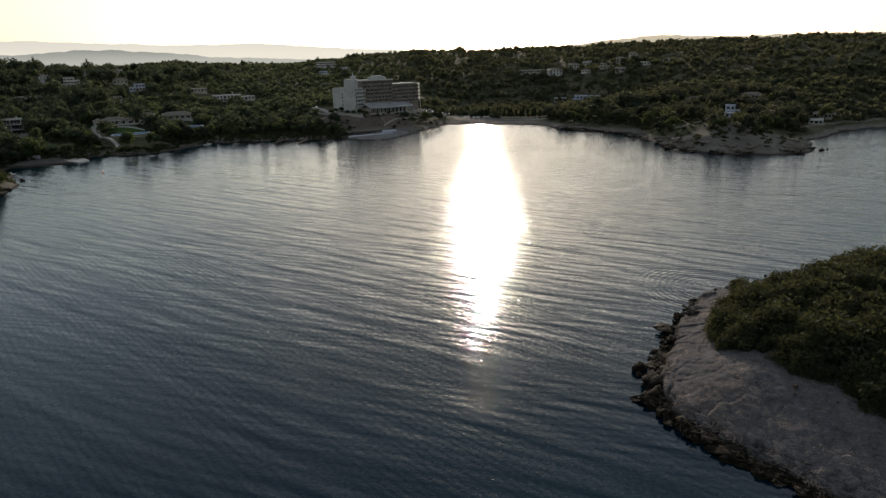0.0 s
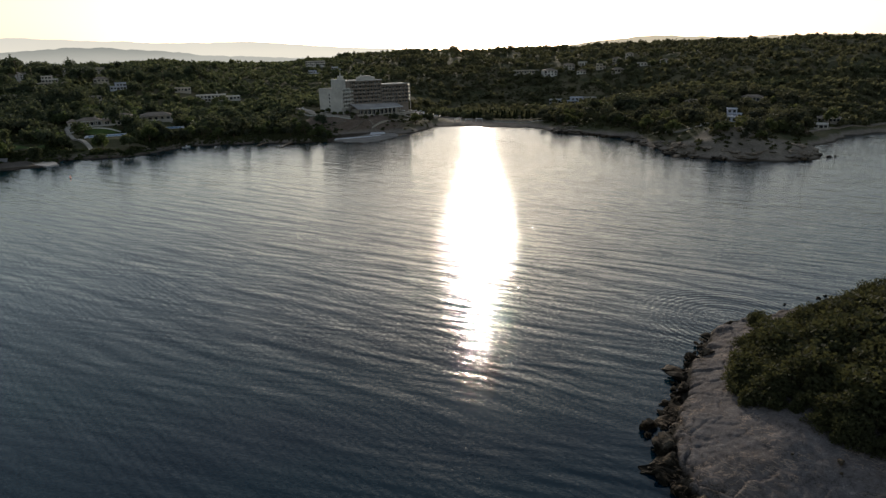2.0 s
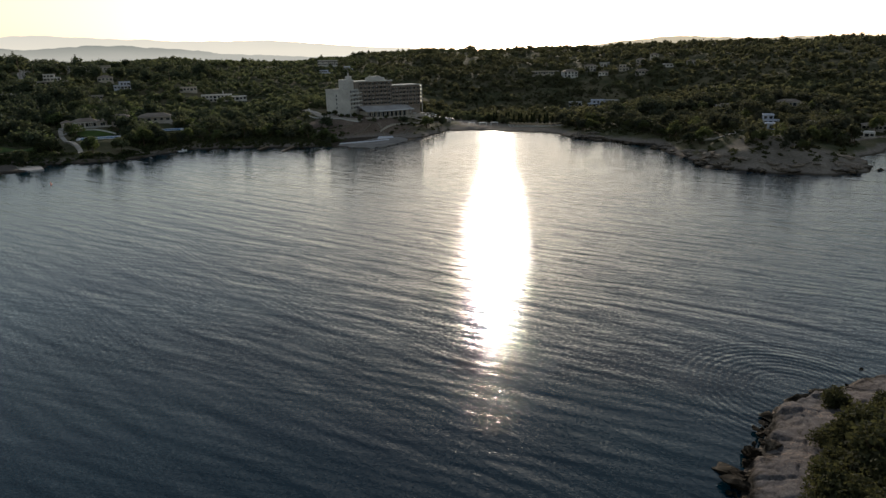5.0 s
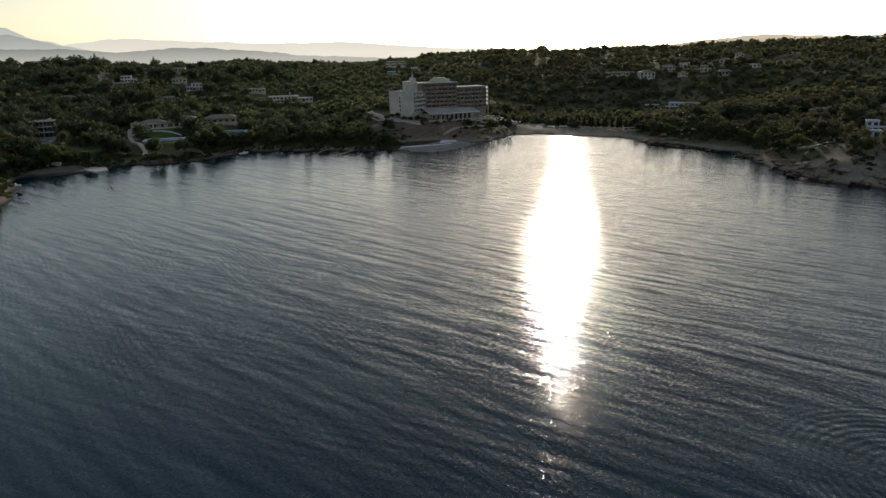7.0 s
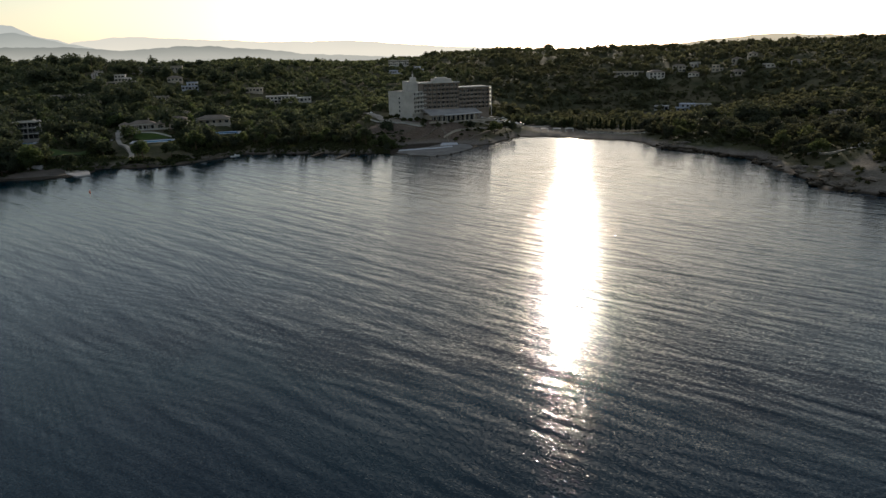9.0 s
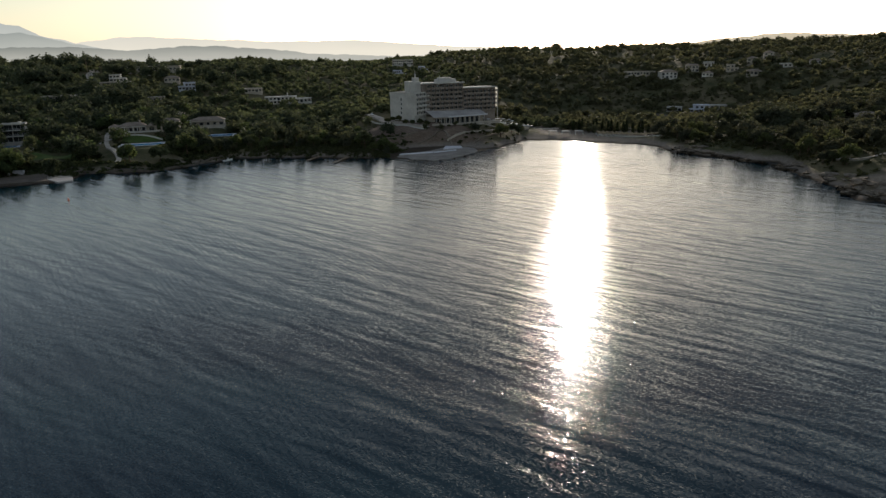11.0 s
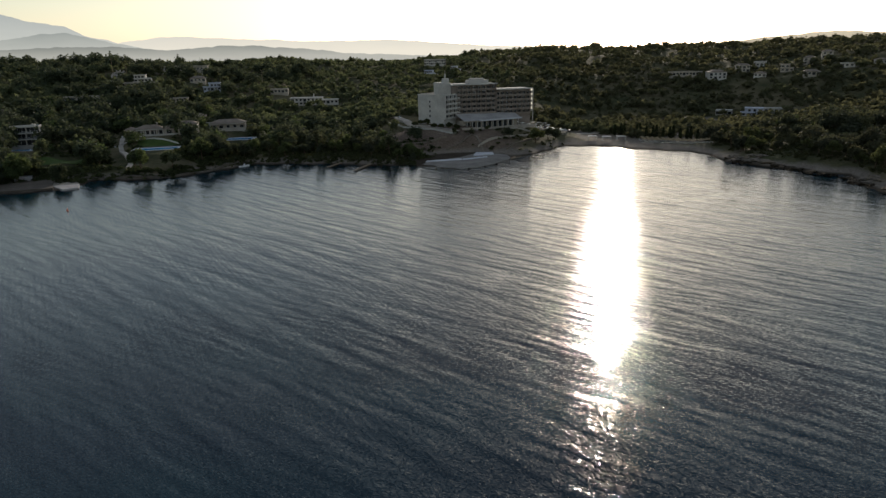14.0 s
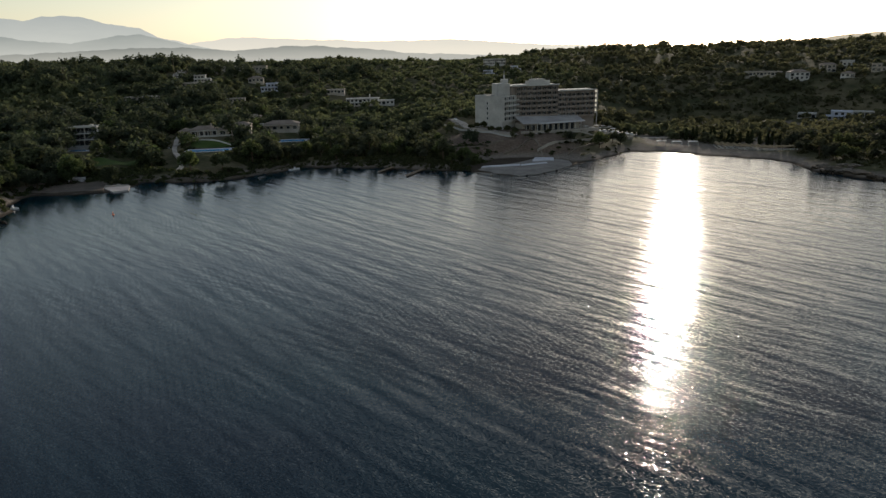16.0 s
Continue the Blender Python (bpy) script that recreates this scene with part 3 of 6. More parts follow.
HULL = surface("white_hull", (0.70, 0.70, 0.70), (0.82, 0.82, 0.82), 1, 0.5, 0.3, 0.0)
DARKTRIM = surface("dark_trim", (0.03, 0.03, 0.035), (0.06, 0.06, 0.065), 2, 0.5, 0.5, 0.0)
BUOY = surface("orange_plastic", (0.55, 0.12, 0.05), (0.70, 0.18, 0.08), 2, 0.5, 0.5, 0.0)
STEEL = surface("painted_steel", (0.5, 0.5, 0.5), (0.65, 0.65, 0.65), 2, 0.5, 0.45, 0.0, 0.3)


def glass_material():
    m = Nodes("dark_window_glass")
    tint = m.ramp(m.noise(m.position(), 0.25, 2), [(0.35, (0.015, 0.018, 0.022)), (0.65, (0.05, 0.055, 0.06))])
    return m.done(tint, 0.06, spec=0.6)


def pool_material():
    m = Nodes("pool_water")
    tint = m.ramp(m.noise(m.position(), 0.4, 2), [(0.3, (0.02, 0.24, 0.52)), (0.7, (0.04, 0.34, 0.66))])
    return m.done(tint, 0.1, m.bump(m.noise(m.position(), 1.5, 3), 0.03), spec=0.25)


def rock_material(name, dark, mid_tone, light, pale, rust_share):
    """Pale limestone, stained dark and wet along the water."""
    m = Nodes(name)
    geo = m.n.new("ShaderNodeNewGeometry")
    xyz = m.n.new("ShaderNodeSeparateXYZ")
    m.put(geo.outputs["Position"], xyz.inputs[0])
    p = m.position()
    broad, mid, fine = m.noise(p, 0.11, 4), m.noise(p, 0.55, 6, 0.65, 0.8), m.noise(p, 3.5, 6, 0.7)
    tone = m.math("ADD", m.math("MULTIPLY", mid, 0.55), m.math("MULTIPLY", fine, 0.45))
    stone = m.ramp(tone, [(0.36, dark), (0.46, mid_tone), (0.57, light), (0.70, pale)])
    rust = m.ramp(broad, [(0.45, (0, 0, 0)), (0.68, (1, 1, 1))])
    stone = m.mix(m.math("MULTIPLY", rust, rust_share), stone, (0.22, 0.145, 0.09))
    line = m.math("ADD", xyz.outputs["Z"], m.math("MULTIPLY", m.math("SUBTRACT", mid, 0.5), 3.2))
    weed = m.ramp(m.math("DIVIDE", line, 3.7), [(0.25, (0.16, 0.15, 0.12)), (0.62, (1, 1, 1))])
    stone = m.mix(1.0, stone, weed, "MULTIPLY")
    cell = m.node("ShaderNodeTexVoronoi", Scale=0.7)
    cell.feature = "DISTANCE_TO_EDGE"
    bent = m.n.new("ShaderNodeVectorMath")
    bent.operation = "ADD"
    warp = m.node("ShaderNodeTexNoise", Scale=0.5, Detail=3)
    m.put(p, warp.inputs["Vector"])
    m.put(p, bent.inputs[0])
    m.put(warp.outputs["Color"], bent.inputs[1])
    m.put(bent.outputs[0], cell.inputs["Vector"])
    crack = m.ramp(cell.outputs["Distance"], [(0.0, (0, 0, 0)), (0.035, (1, 1, 1))])
    stone = m.mix(0.35, stone, m.mix(1.0, stone, crack, "MULTIPLY"))
    # thin broken lines, paler and warmer than the stone
    pale_line = m.math("ABSOLUTE", m.math("SUBTRACT", m.noise(m.position((0.35, 0.75, 0.5), 0.5), 1.0, 5, 0.6, 0.7), 0.5))
    where = m.ramp(m.noise(p, 0.16, 3), [(0.48, (0, 0, 0)), (0.60, (0.75, 0.75, 0.75))])
    pale_line = m.math("MULTIPLY", m.ramp(pale_line, [(0.004, (1, 1, 1)), (0.02, (0, 0, 0))]), where)
    stone = m.mix(pale_line, stone, (min(pale[0] * 1.35, 0.42), pale[1] * 1.15, pale[2] * 0.95))
    rough = m.ramp(m.math("DIVIDE", line, 2.0), [(0.1, (0.75, 0.75, 0.75)), (0.5, (0.95, 0.95, 0.95))])
    n = m.bump(crack, 0.06, 0.5, m.bump(fine, 0.10, 0.8, m.bump(mid, 0.16, 0.5)))
    return m.done(stone, rough, n, spec=0.08)


GLASS, POOL = glass_material(), pool_material()
ROCK = rock_material("limestone", (0.042, 0.038, 0.038), (0.092, 0.084, 0.085), (0.128, 0.118, 0.119), (0.25, 0.22, 0.205), 0.15)
SHORE_ROCK = rock_material("weathered_shore_limestone", (0.065, 0.056, 0.047), (0.13, 0.112, 0.095), (0.20, 0.175, 0.148), (0.32, 0.275, 0.23), 0.2)
DARK_ROCK = rock_material("weathered_dark_limestone", (0.020, 0.018, 0.014), (0.046, 0.040, 0.032), (0.085, 0.073, 0.060), (0.17, 0.14, 0.11), 0.25)


# ---- the islet ----
ISLET = np.array([(80, 165), (63, 157), (51, 150), (42, 137), (33.5, 121), (30, 112), (27, 102), (29, 93), (33, 88), (36, 84), (41, 79),
                  (46, 74), (60, 66), (85, 56), (115, 65), (140, 90), (150, 120), (140, 150), (118, 172), (97, 172)], float)
SCRUB_EDGE = np.array([(73, 150), (60, 142), (52, 136), (46, 128), (42.5, 119), (43, 112), (46, 108), (48.5, 106), (48.5, 101), (51, 98), (55, 96.5), (55, 89),
                       (57, 81), (66, 80), (84, 110), (104, 140), (122, 168), (92, 167)], float)


def lattice(x, y, seed):
    """Value noise from 0 to 1."""
    xi, yi = np.floor(x).astype(np.int64), np.floor(y).astype(np.int64)
    fx, fy = step(x - xi), step(y - yi)

    def h(a, b):
        n = (a * 374761393 + b * 668265263 + seed * 1442695041) & 0xFFFFFFFF
        n = ((n ^ (n >> 13)) * 1274126177) & 0xFFFFFFFF
        return ((n ^ (n >> 16)) & 0xFFFF) / 65535.0
    a, b, c, d = h(xi, yi), h(xi + 1, yi), h(xi, yi + 1), h(xi + 1, yi + 1)
    return a + (b - a) * fx + (c - a) * fy + (a - b - c + d) * fx * fy


def fbm(x, y, size, octaves, seed):
    out, amp, total = 0.0, 1.0, 0.0
    for k in range(octaves):
        out, total = out + amp * lattice(x / size * 2 ** k, y / size * 2 ** k, seed + k), total + amp
        amp *= 0.5
    return out / total


def slabs(x, y, size, seed):
    """Broken plates of rock: for each place its plate's own level (-1 to 1), tilt, and the distance to the joint."""
    x, y = x / size, y / size
    xi, yi = np.floor(x).astype(np.int64), np.floor(y).astype(np.int64)

    def h(a, b, k):
        n = (a * 374761393 + b * 668265263 + (seed + k) * 1442695041) & 0xFFFFFFFF
        n = ((n ^ (n >> 13)) * 1274126177) & 0xFFFFFFFF
        return ((n ^ (n >> 16)) & 0xFFFF) / 65535.0
    first, second, level = np.full(x.shape, 9.0), np.full(x.shape, 9.0), np.zeros(x.shape)
    for i in (-1, 0, 1):
        for j in (-1, 0, 1):
            a, b = xi + i, yi + j
            px, py = a + h(a, b, 0), b + h(a, b, 1)
            d = np.hypot((x - px) * 1.25, y - py)
            own = 2 * h(a, b, 2) - 1 + 1.3 * ((x - px) * (h(a, b, 3) - 0.5) + (y - py) * (h(a, b, 4) - 0.5)) * 2
            nearer = d < first
            second = np.where(nearer, first, np.minimum(second, d))
            level, first = np.where(nearer, own, level), np.minimum(first, d)
    return level, (second - first) * size


def islet_height(x, y):
    x, y = np.asarray(x, float), np.asarray(y, float)
    bend = 2.2 * (fbm(x, y, 5, 3, 91) - 0.5)
    d = inland(x, y, ISLET) + 3.4 * (fbm(x, y, 9, 4, 5) - 0.5) + 1.2 * (fbm(x, y, 2.2, 3, 9) - 0.5)
    z = 1.5 * step(d / 1.6) + 0.32 * np.clip(d - 0.8, 0, 15) + 0.12 * np.clip(d - 15, 0, 22)
    rim = np.exp(-np.clip(d, 0, None) / 4.0)
    z = z + (1.4 * (fbm(x, y, 6.5, 5, 21) - 0.5)) * (0.04 + rim) + 0.07 * (fbm(x, y, 1.6, 4, 61) - 0.5) + 0.5 * (fbm(x, y, 9, 2, 62) - 0.5) + 0.25 * (fbm(x, y, 1.3, 3, 51) - 0.5) * rim
    warp = z + 0.9 * (fbm(x, y, 6, 4, 71) - 0.5)
    whole, share = np.floor(warp / 0.45), (warp / 0.45) % 1.0
    shelf = (whole + step((share - 0.80) / 0.20)) * 0.45 - (warp - z)
    z = np.where(d > 0.4, z + 0.4 * np.exp(-np.clip(d - 2, 0, None) / 6.0) * (shelf - z), z)
    cut = np.abs(fbm(x * 0.8 + y * 0.6, y * 0.8 - x * 0.6, 11, 3, 33) - 0.5)
    z = z - 0.35 * np.exp(-(cut / 0.007) ** 2) * step(d / 3) * (0.4 + rim)
    # big plates along the shore, thin ones higher up, with open joints between them
    level, joint = slabs(x + bend, y - bend, 6.8, 83)
    edge = np.exp(-np.clip(d - 1, 0, None) / 7.0) * step(d / 1.5)
    z = z + 0.42 * level * edge - 0.55 * np.exp(-(joint / 0.3) ** 2) * edge
    level, joint = slabs(x - bend * 0.7, y + bend * 0.7, 2.6, 87)
    z = z + (0.015 + 0.06 * edge) * level * step(d / 2) - (0.04 + 0.06 * edge) * np.exp(-(joint / 0.22) ** 2) * step(d / 2) * step((fbm(x, y, 12, 2, 95) - 0.42) / 0.1)
    return np.where(d > 0, np.maximum(z, 0.08), np.maximum(d * 0.7, -4))


ix, iy = np.concatenate([np.arange(20, 78, 0.3), np.arange(78, 156, 1.2)]), np.arange(50, 180, 0.33)
gx, gy = np.meshgrid(ix, iy)
islet = grid_mesh("ground_islet", ix, iy, islet_height(gx, gy), ROCK)
tagged(islet, "pale bare limestone islet with ledges and cracks", "rocky islet", kind="structure")


def rock(seed, size, label, at, turn=0.0, sub=3, stone=None):
    """A broken block of limestone with flat faces and sharp edges."""
    bm = bmesh.new()
    bmesh.ops.create_icosphere(bm, subdivisions=sub, radius=1)
    r = random.Random(seed)
    cuts = [(Vector((r.gauss(0, 1), r.gauss(0, 1), r.gauss(0, 0.8))).normalized(), r.uniform(0.35, 0.8)) for _ in range(16)]
    for v in bm.verts:
        for n, k in cuts:
            over = v.co.dot(n) - k
            if over > 0:
                v.co -= n * over * 0.92
        v.co += v.co.normalized() * 0.30 * noise.noise(v.co * 2.1 + Vector((seed, 0, 0))) + v.co.normalized() * 0.26 * noise.noise(v.co * 5 + Vector((0, seed, 0)))
        v.co = Vector((v.co.x * size[0], v.co.y * size[1], v.co.z * size[2]))
    ob = part("rock", bm, stone or DARK_ROCK)
    ob.matrix_world = pose(*at, 0, 0, turn)
    return tagged(ob, label, "rock", "shore rocks")


DARKROCK = "dark weathered limestone boulder at the waterline"
rock(1, (1.9, 1.4, 1.3), DARKROCK, (27.6, 113.6, 0.5), 20)
rock(2, (1.0, 0.8, 0.6), DARKROCK, (26.6, 111.2, 0.15), 50)
rock(3, (2.8, 4.0, 2.0), DARKROCK, (28.2, 107.4, 0.7), 10)
rock(4, (2.6, 3.4, 1.7), DARKROCK, (26.9, 102.6, 0.6), -20)
rock(5, (1.6, 1.4, 1.2), DARKROCK, (25.8, 100.0, 0.3), 70)
rock(6, (2.9, 2.2, 1.6), DARKROCK, (28.2, 97.2, 0.5), 30)
rock(7, (3.0, 2.2, 1.5), DARKROCK, (29.6, 93.4, 0.5), 100)
rock(8, (3.0, 2.0, 1.4), DARKROCK, (32.2, 90.0, 0.5), -30)
rock(9, (1.7, 1.3, 1.2), DARKROCK, (34.2, 121.3, 0.8), 15)
rock(10, (1.6, 1.3, 1.1), DARKROCK, (36.4, 125.2, 0.9), 60)
rock(11, (1.3, 1.1, 1.0), DARKROCK, (38.4, 130.0, 0.5), 33)
rock(12, (2.6, 1.8, 1.3), DARKROCK, (42.0, 137.0, 0.7), -15)
rock(13, (2.1, 1.4, 1.2), DARKROCK, (45.6, 137.6, 1.4), 25)
rock(14, (1.8, 1.2, 1.0), DARKROCK, (47.5, 142.0, 0.9), 65)
rock(15, (1.2, 0.9, 0.6), DARKROCK, (36.6, 84.2, 0.3), 5)
rock(16, (1.6, 1.0, 0.7), DARKROCK, (41.2, 80.6, 0.3), 45)
for k in range(16):
    a = ISLET[k % 10] * (1 - (k * 0.37) % 1) + ISLET[k % 10 + 1] * ((k * 0.37) % 1)
    s = 0.45 + 0.5 * ((k * 0.61) % 1)
    rock(40 + k, (s * 1.3, s, s * 0.8), "small dark rock lying at the waterline", (a[0] - 0.3, a[1] + 0.2, 0.15), 40 * k, 2)
belt = random.Random(8)
for k in range(210):
    j = belt.choice((1, 2, 3, 3, 4, 4, 5, 5, 6, 6, 7, 7, 8, 8, 9, 9, 10))
    f = belt.random()
    a = ISLET[j] * (1 - f) + ISLET[j + 1] * f
    inward = Vector((85 - a[0], 118 - a[1])).normalized() * belt.uniform(-1.4, 3.0)
    s = belt.uniform(0.4, 1.2) if k % 5 else belt.uniform(1.5, 2.5)
    rock(400 + k, (s * belt.uniform(1.0, 2.0), s, s * belt.uniform(0.28, 0.6)), "broken dark limestone block along the waterline", (a[0] + inward.x, a[1] + inward.y, 0.2 + 0.2 * max(0, belt.uniform(-1, 2))), belt.uniform(0, 360), 2)
for x, y, s in ((84.0, 170.4, 0.8), (86.6, 172.0, 0.6), (74.0, 166.4, 0.5), (60.4, 157.4, 0.5)):
    rock(int(x * 10), (s * 1.3, s, s * 0.7), "small dark rock standing out of the water", (x, y, 0.1), 20 * s, 2)
for x, y, s in ((47.8, 95.6, 0.6), (47.2, 94.0, 0.35), (52.0, 90.5, 0.3), (43.0, 98.5, 0.3)):
    rock(int(x * 11), (s * 1.2, s, s * 0.8), "small loose stone lying on bare limestone", (x, y, float(islet_height(x, y)) + s * 0.3), 70 * s, 2)


# ---- scrub on the islet ----
def shrub(seed, radius, tall, n, size):
    thing = new("shrub")
    bm = bmesh.new()
    r = random.Random(seed)
    for k in range(5):
        a = k * 1.257 + r.uniform(-0.3, 0.3)
        d = Vector((math.cos(a) * radius * 0.5, math.sin(a) * radius * 0.5, tall * 0.55))
        m = Matrix.Translation(d / 2 - Vector((0, 0, 0.2))) @ d.to_track_quat("Z", "Y").to_matrix().to_4x4()
        bmesh.ops.create_cone(bm, cap_ends=False, segments=5, radius1=0.07, radius2=0.025, depth=d.length, matrix=m)
    part("woody_base", bm, BARK, thing)
    quads = crown_cards(seed, n, radius, tall, -tall * 0.22, 14, size, 0.8)
    mesh_object("foliage", quads.reshape(-1, 3), np.arange(len(quads) * 3).reshape(-1, 3), SCRUB, thing)
    return tagged(thing, "dense dark green evergreen shrub on limestone", "shrub", "islet scrub")


SHRUBS = [shrub(300 + k, 2.3 + 0.34 * k, 3.3 + 0.7 * (k % 4), 2450, 0.21) for k in range(6)]
rs = np.random.default_rng(77)
spots, tries = [], 0
while len(spots) < 330 and tries < 30000:
    tries += 1
    x, y = rs.uniform(42, 123), rs.uniform(70, 168)
    d = float(inland(np.array([x]), np.array([y]), SCRUB_EDGE)[0])
    if d < 0.6:
        continue
    apart = 2.5 if d < 4.5 else 3.9
    if all((x - a) ** 2 + (y - b) ** 2 > apart ** 2 for a, b, _ in spots):
        spots.append((x, y, d))
inner = []
while len(inner) < 46:
    x, y = rs.uniform(72, 138), rs.uniform(70, 150)
    on_rock = float(inland(np.array([x]), np.array([y]), ISLET)[0])
    if on_rock > 13 and float(inland(np.array([x]), np.array([y]), SCRUB_EDGE)[0]) < 1 and all((x - a) ** 2 + (y - b) ** 2 > 25 for a, b in inner):
        inner.append((x, y))
spots += [(x, y, 16.0) for x, y in inner]
spots.append((58.6, 147.2, 1.0))
for k, (x, y, d) in enumerate(spots):
    grow = (0.62 + 1.0 * min(d / 10, 1)) * rs.uniform(0.7, 1.4)
    if d > 15.5 and x > 72:
        grow *= 1.15
    if k == len(spots) - 1:
        grow = 0.95
    m = pose(x, y, float(islet_height(x, y)) - 0.15, 0, 0, rs.uniform(0, 360))
    ob = SHRUBS[k] if k < 6 else SHRUBS[k % 6]
    if k < 6:
        ob.matrix_basis = m
        ob.scale = (grow, grow, grow)
    else:
        keep = ob.scale.copy()
        ob.scale = (grow, grow, grow * rs.uniform(0.8, 1.2))
        copy_thing(ob, m)
        ob.scale = keep


def foam_material():
    """Broken white foam: lacy patches with clear water between."""
    m = Nodes("sea_foam")
    m.done((0.75, 0.77, 0.78), 0.7)
    lace = m.math("ADD", m.math("MULTIPLY", m.noise(m.position((1, 1, 1)), 1.1, 4, 0.65, 1.2), 0.6), m.math("MULTIPLY", m.noise(m.position(), 0.35, 2), 0.4))
    clear = m.n.new("ShaderNodeBsdfTransparent")
    mixed = m.n.new("ShaderNodeMixShader")
    m.put(m.ramp(lace, [(0.55, (0, 0, 0)), (0.64, (0.8, 0.8, 0.8))]), mixed.inputs["Fac"])
    m.put(clear.outputs[0], mixed.inputs[1])
    m.put(m.bsdf.outputs[0], mixed.inputs[2])
    m.put(mixed.outputs[0], m.n["Material Output"].inputs["Surface"])
    return m.mat


FOAM = foam_material()
edge = ISLET[4:14]
out = edge - np.array([92.0, 122.0])
out = out / np.linalg.norm(out, axis=1)[:, None]
strip = np.concatenate([np.c_[edge - out * 0.5, np.full(len(edge), 0.035)], np.c_[edge + out * 1.1, np.full(len(edge), 0.035)]])
i = np.arange(len(edge) - 1)
foam = mesh_object("water_foam", strip, np.stack([i, i + 1, i + 1 + len(edge), i + len(edge)], 1), FOAM)
tagged(foam, "thin white foam along the rocks", "foam", kind="stuff")


# ---- the hotel ----
def placed(ob, m):
    ob.matrix_local = m
    return ob


def shared(ob, name, m, parent):
    """Another object on the same mesh."""
    o = new(name, ob.data)
    o.parent = parent
    o.matrix_local = m
    return o


def facade(parent, m, bays, floors, storey, bay, depth, paint, first=0.0):
    """Balconies in front of a wall that runs along x with its face at y = 0 and its outside at y < 0."""
    length = bays * bay
    slab = parapet = divider = window = None
    for f in range(floors):
        z = first + f * storey
        at = m @ pose(0, 0, z)
        if f == 0:
            slab = placed(part("balcony_slab", boxes((0, length, -depth, 0.02, -0.22, 0)), paint, parent), at)
            parapet = placed(part("balcony_parapet", boxes((0, length, -depth - 0.06, -depth + 0.06, -0.22, 0.95), (0, length, -depth - 0.1, -depth + 0.1, 0.95, 1.02)), paint, parent), at)
        else:
            shared(slab, "balcony_slab", at, parent)
            shared(parapet, "balcony_parapet", at, parent)
        for b in range(bays + 1):
            at = m @ pose(b * bay, 0, z)
            if divider is None:
                divider = placed(part("balcony_divider", boxes((-0.11, 0.11, -depth - 0.09, 0.01, 0.0, storey - 0.22)), paint, parent), at)
            else:
                shared(divider, "balcony_divider", at, parent)
        for b in range(bays):
            at = m @ pose(b * bay + bay / 2, 0, z)
            if window is None:
                window = placed(part("window", boxes((-bay * 0.36, bay * 0.36, -0.05, 0.05, 0.05, storey * 0.78)), GLASS, parent, "dark sliding balcony window"), at)
                part("window_frame", boxes((-bay * 0.38, -bay * 0.36, -0.1, 0.02, 0, storey * 0.8), (bay * 0.36, bay * 0.38, -0.1, 0.02, 0, storey * 0.8),
                                           (-bay * 0.36, bay * 0.36, -0.1, 0.02, storey * 0.78, storey * 0.8), (-0.04, 0.04, -0.09, 0, 0.05, storey * 0.78)), STEEL, window)
            else:
                w = shared(window, "window", at, parent)
                shared(window.children[0], "window_frame", Matrix(), w)


# shade of the recessed balconies is put into this darker brown
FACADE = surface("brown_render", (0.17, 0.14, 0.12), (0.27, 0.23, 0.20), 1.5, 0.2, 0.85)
hotel = new("hotel")
hotel.location = (-106, 566, 15.6)
tagged(hotel, "white concrete seaside hotel with stacked balconies", "hotel")
MAIN = pose(2.6, -9.4, 0, 0, 0, 33)
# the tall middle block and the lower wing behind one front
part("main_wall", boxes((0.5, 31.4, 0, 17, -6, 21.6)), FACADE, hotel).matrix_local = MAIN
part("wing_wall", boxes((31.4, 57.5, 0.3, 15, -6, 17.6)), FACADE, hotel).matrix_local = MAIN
part("main_roof", boxes((0.2, 32.0, -2.6, 17.6, 21.6, 22.1), (0.4, 31.8, -2.4, -2.1, 22.1, 22.5)), PLASTER, hotel, "white flat roof slab").matrix_local = MAIN
part("wing_roof", boxes((32.02, 58.2, -2.2, 15.4, 17.6, 18.0), (32.02, 58.0, -2.1, -1.9, 18.0, 18.4)), PLASTER, hotel, "white flat roof slab").matrix_local = MAIN
plant = part("roof_plant_room", boxes((14, 28, 4, 11, 22.1, 24.3), (16, 25, 5, 10, 24.3, 25.4), (15.5, 15.8, 4.2, 4.5, 24.3, 27.0)), PLASTER, hotel)
plant.matrix_local = MAIN
tower = part("stair_tower", boxes((-7.5, 0.45, 2.0, 14, -6, 23.4), (-3.5, 0.2, 5, 9, 23.4, 26.0), (-2.4, -1.6, 6, 6.8, 26.0, 28.6), (-2.1, -1.9, 6.3, 6.5, 28.6, 31.0)), PLASTER, hotel, "blank white stair tower with a mast")
tower.matrix_local = MAIN
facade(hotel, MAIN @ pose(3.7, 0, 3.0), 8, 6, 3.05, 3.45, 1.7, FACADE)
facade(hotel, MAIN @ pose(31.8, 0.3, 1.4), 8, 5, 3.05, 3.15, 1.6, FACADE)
# the cross wing whose blank end faces the sea
CROSS = pose(0, -19.6, 0, 0, 0, 66)
part("cross_wing_wall", boxes((0, 34, 0, 21.8, -5, 15.8)), PLASTER, hotel, "plain white end wall").matrix_local = CROSS
part("cross_wing_roof", boxes((0.3, 33.7, 0.3, 21.5, 15.8, 15.95)), ROOFGREY, hotel).matrix_local = CROSS
part("roof_kerb", boxes((-0.15, 34, -0.15, 0.25, 15.8, 16.5), (-0.15, 34, 21.6, 21.95, 15.8, 16.5), (-0.15, 0.25, 0.25, 21.6, 15.8, 16.5)), PLASTER, hotel).matrix_local = CROSS
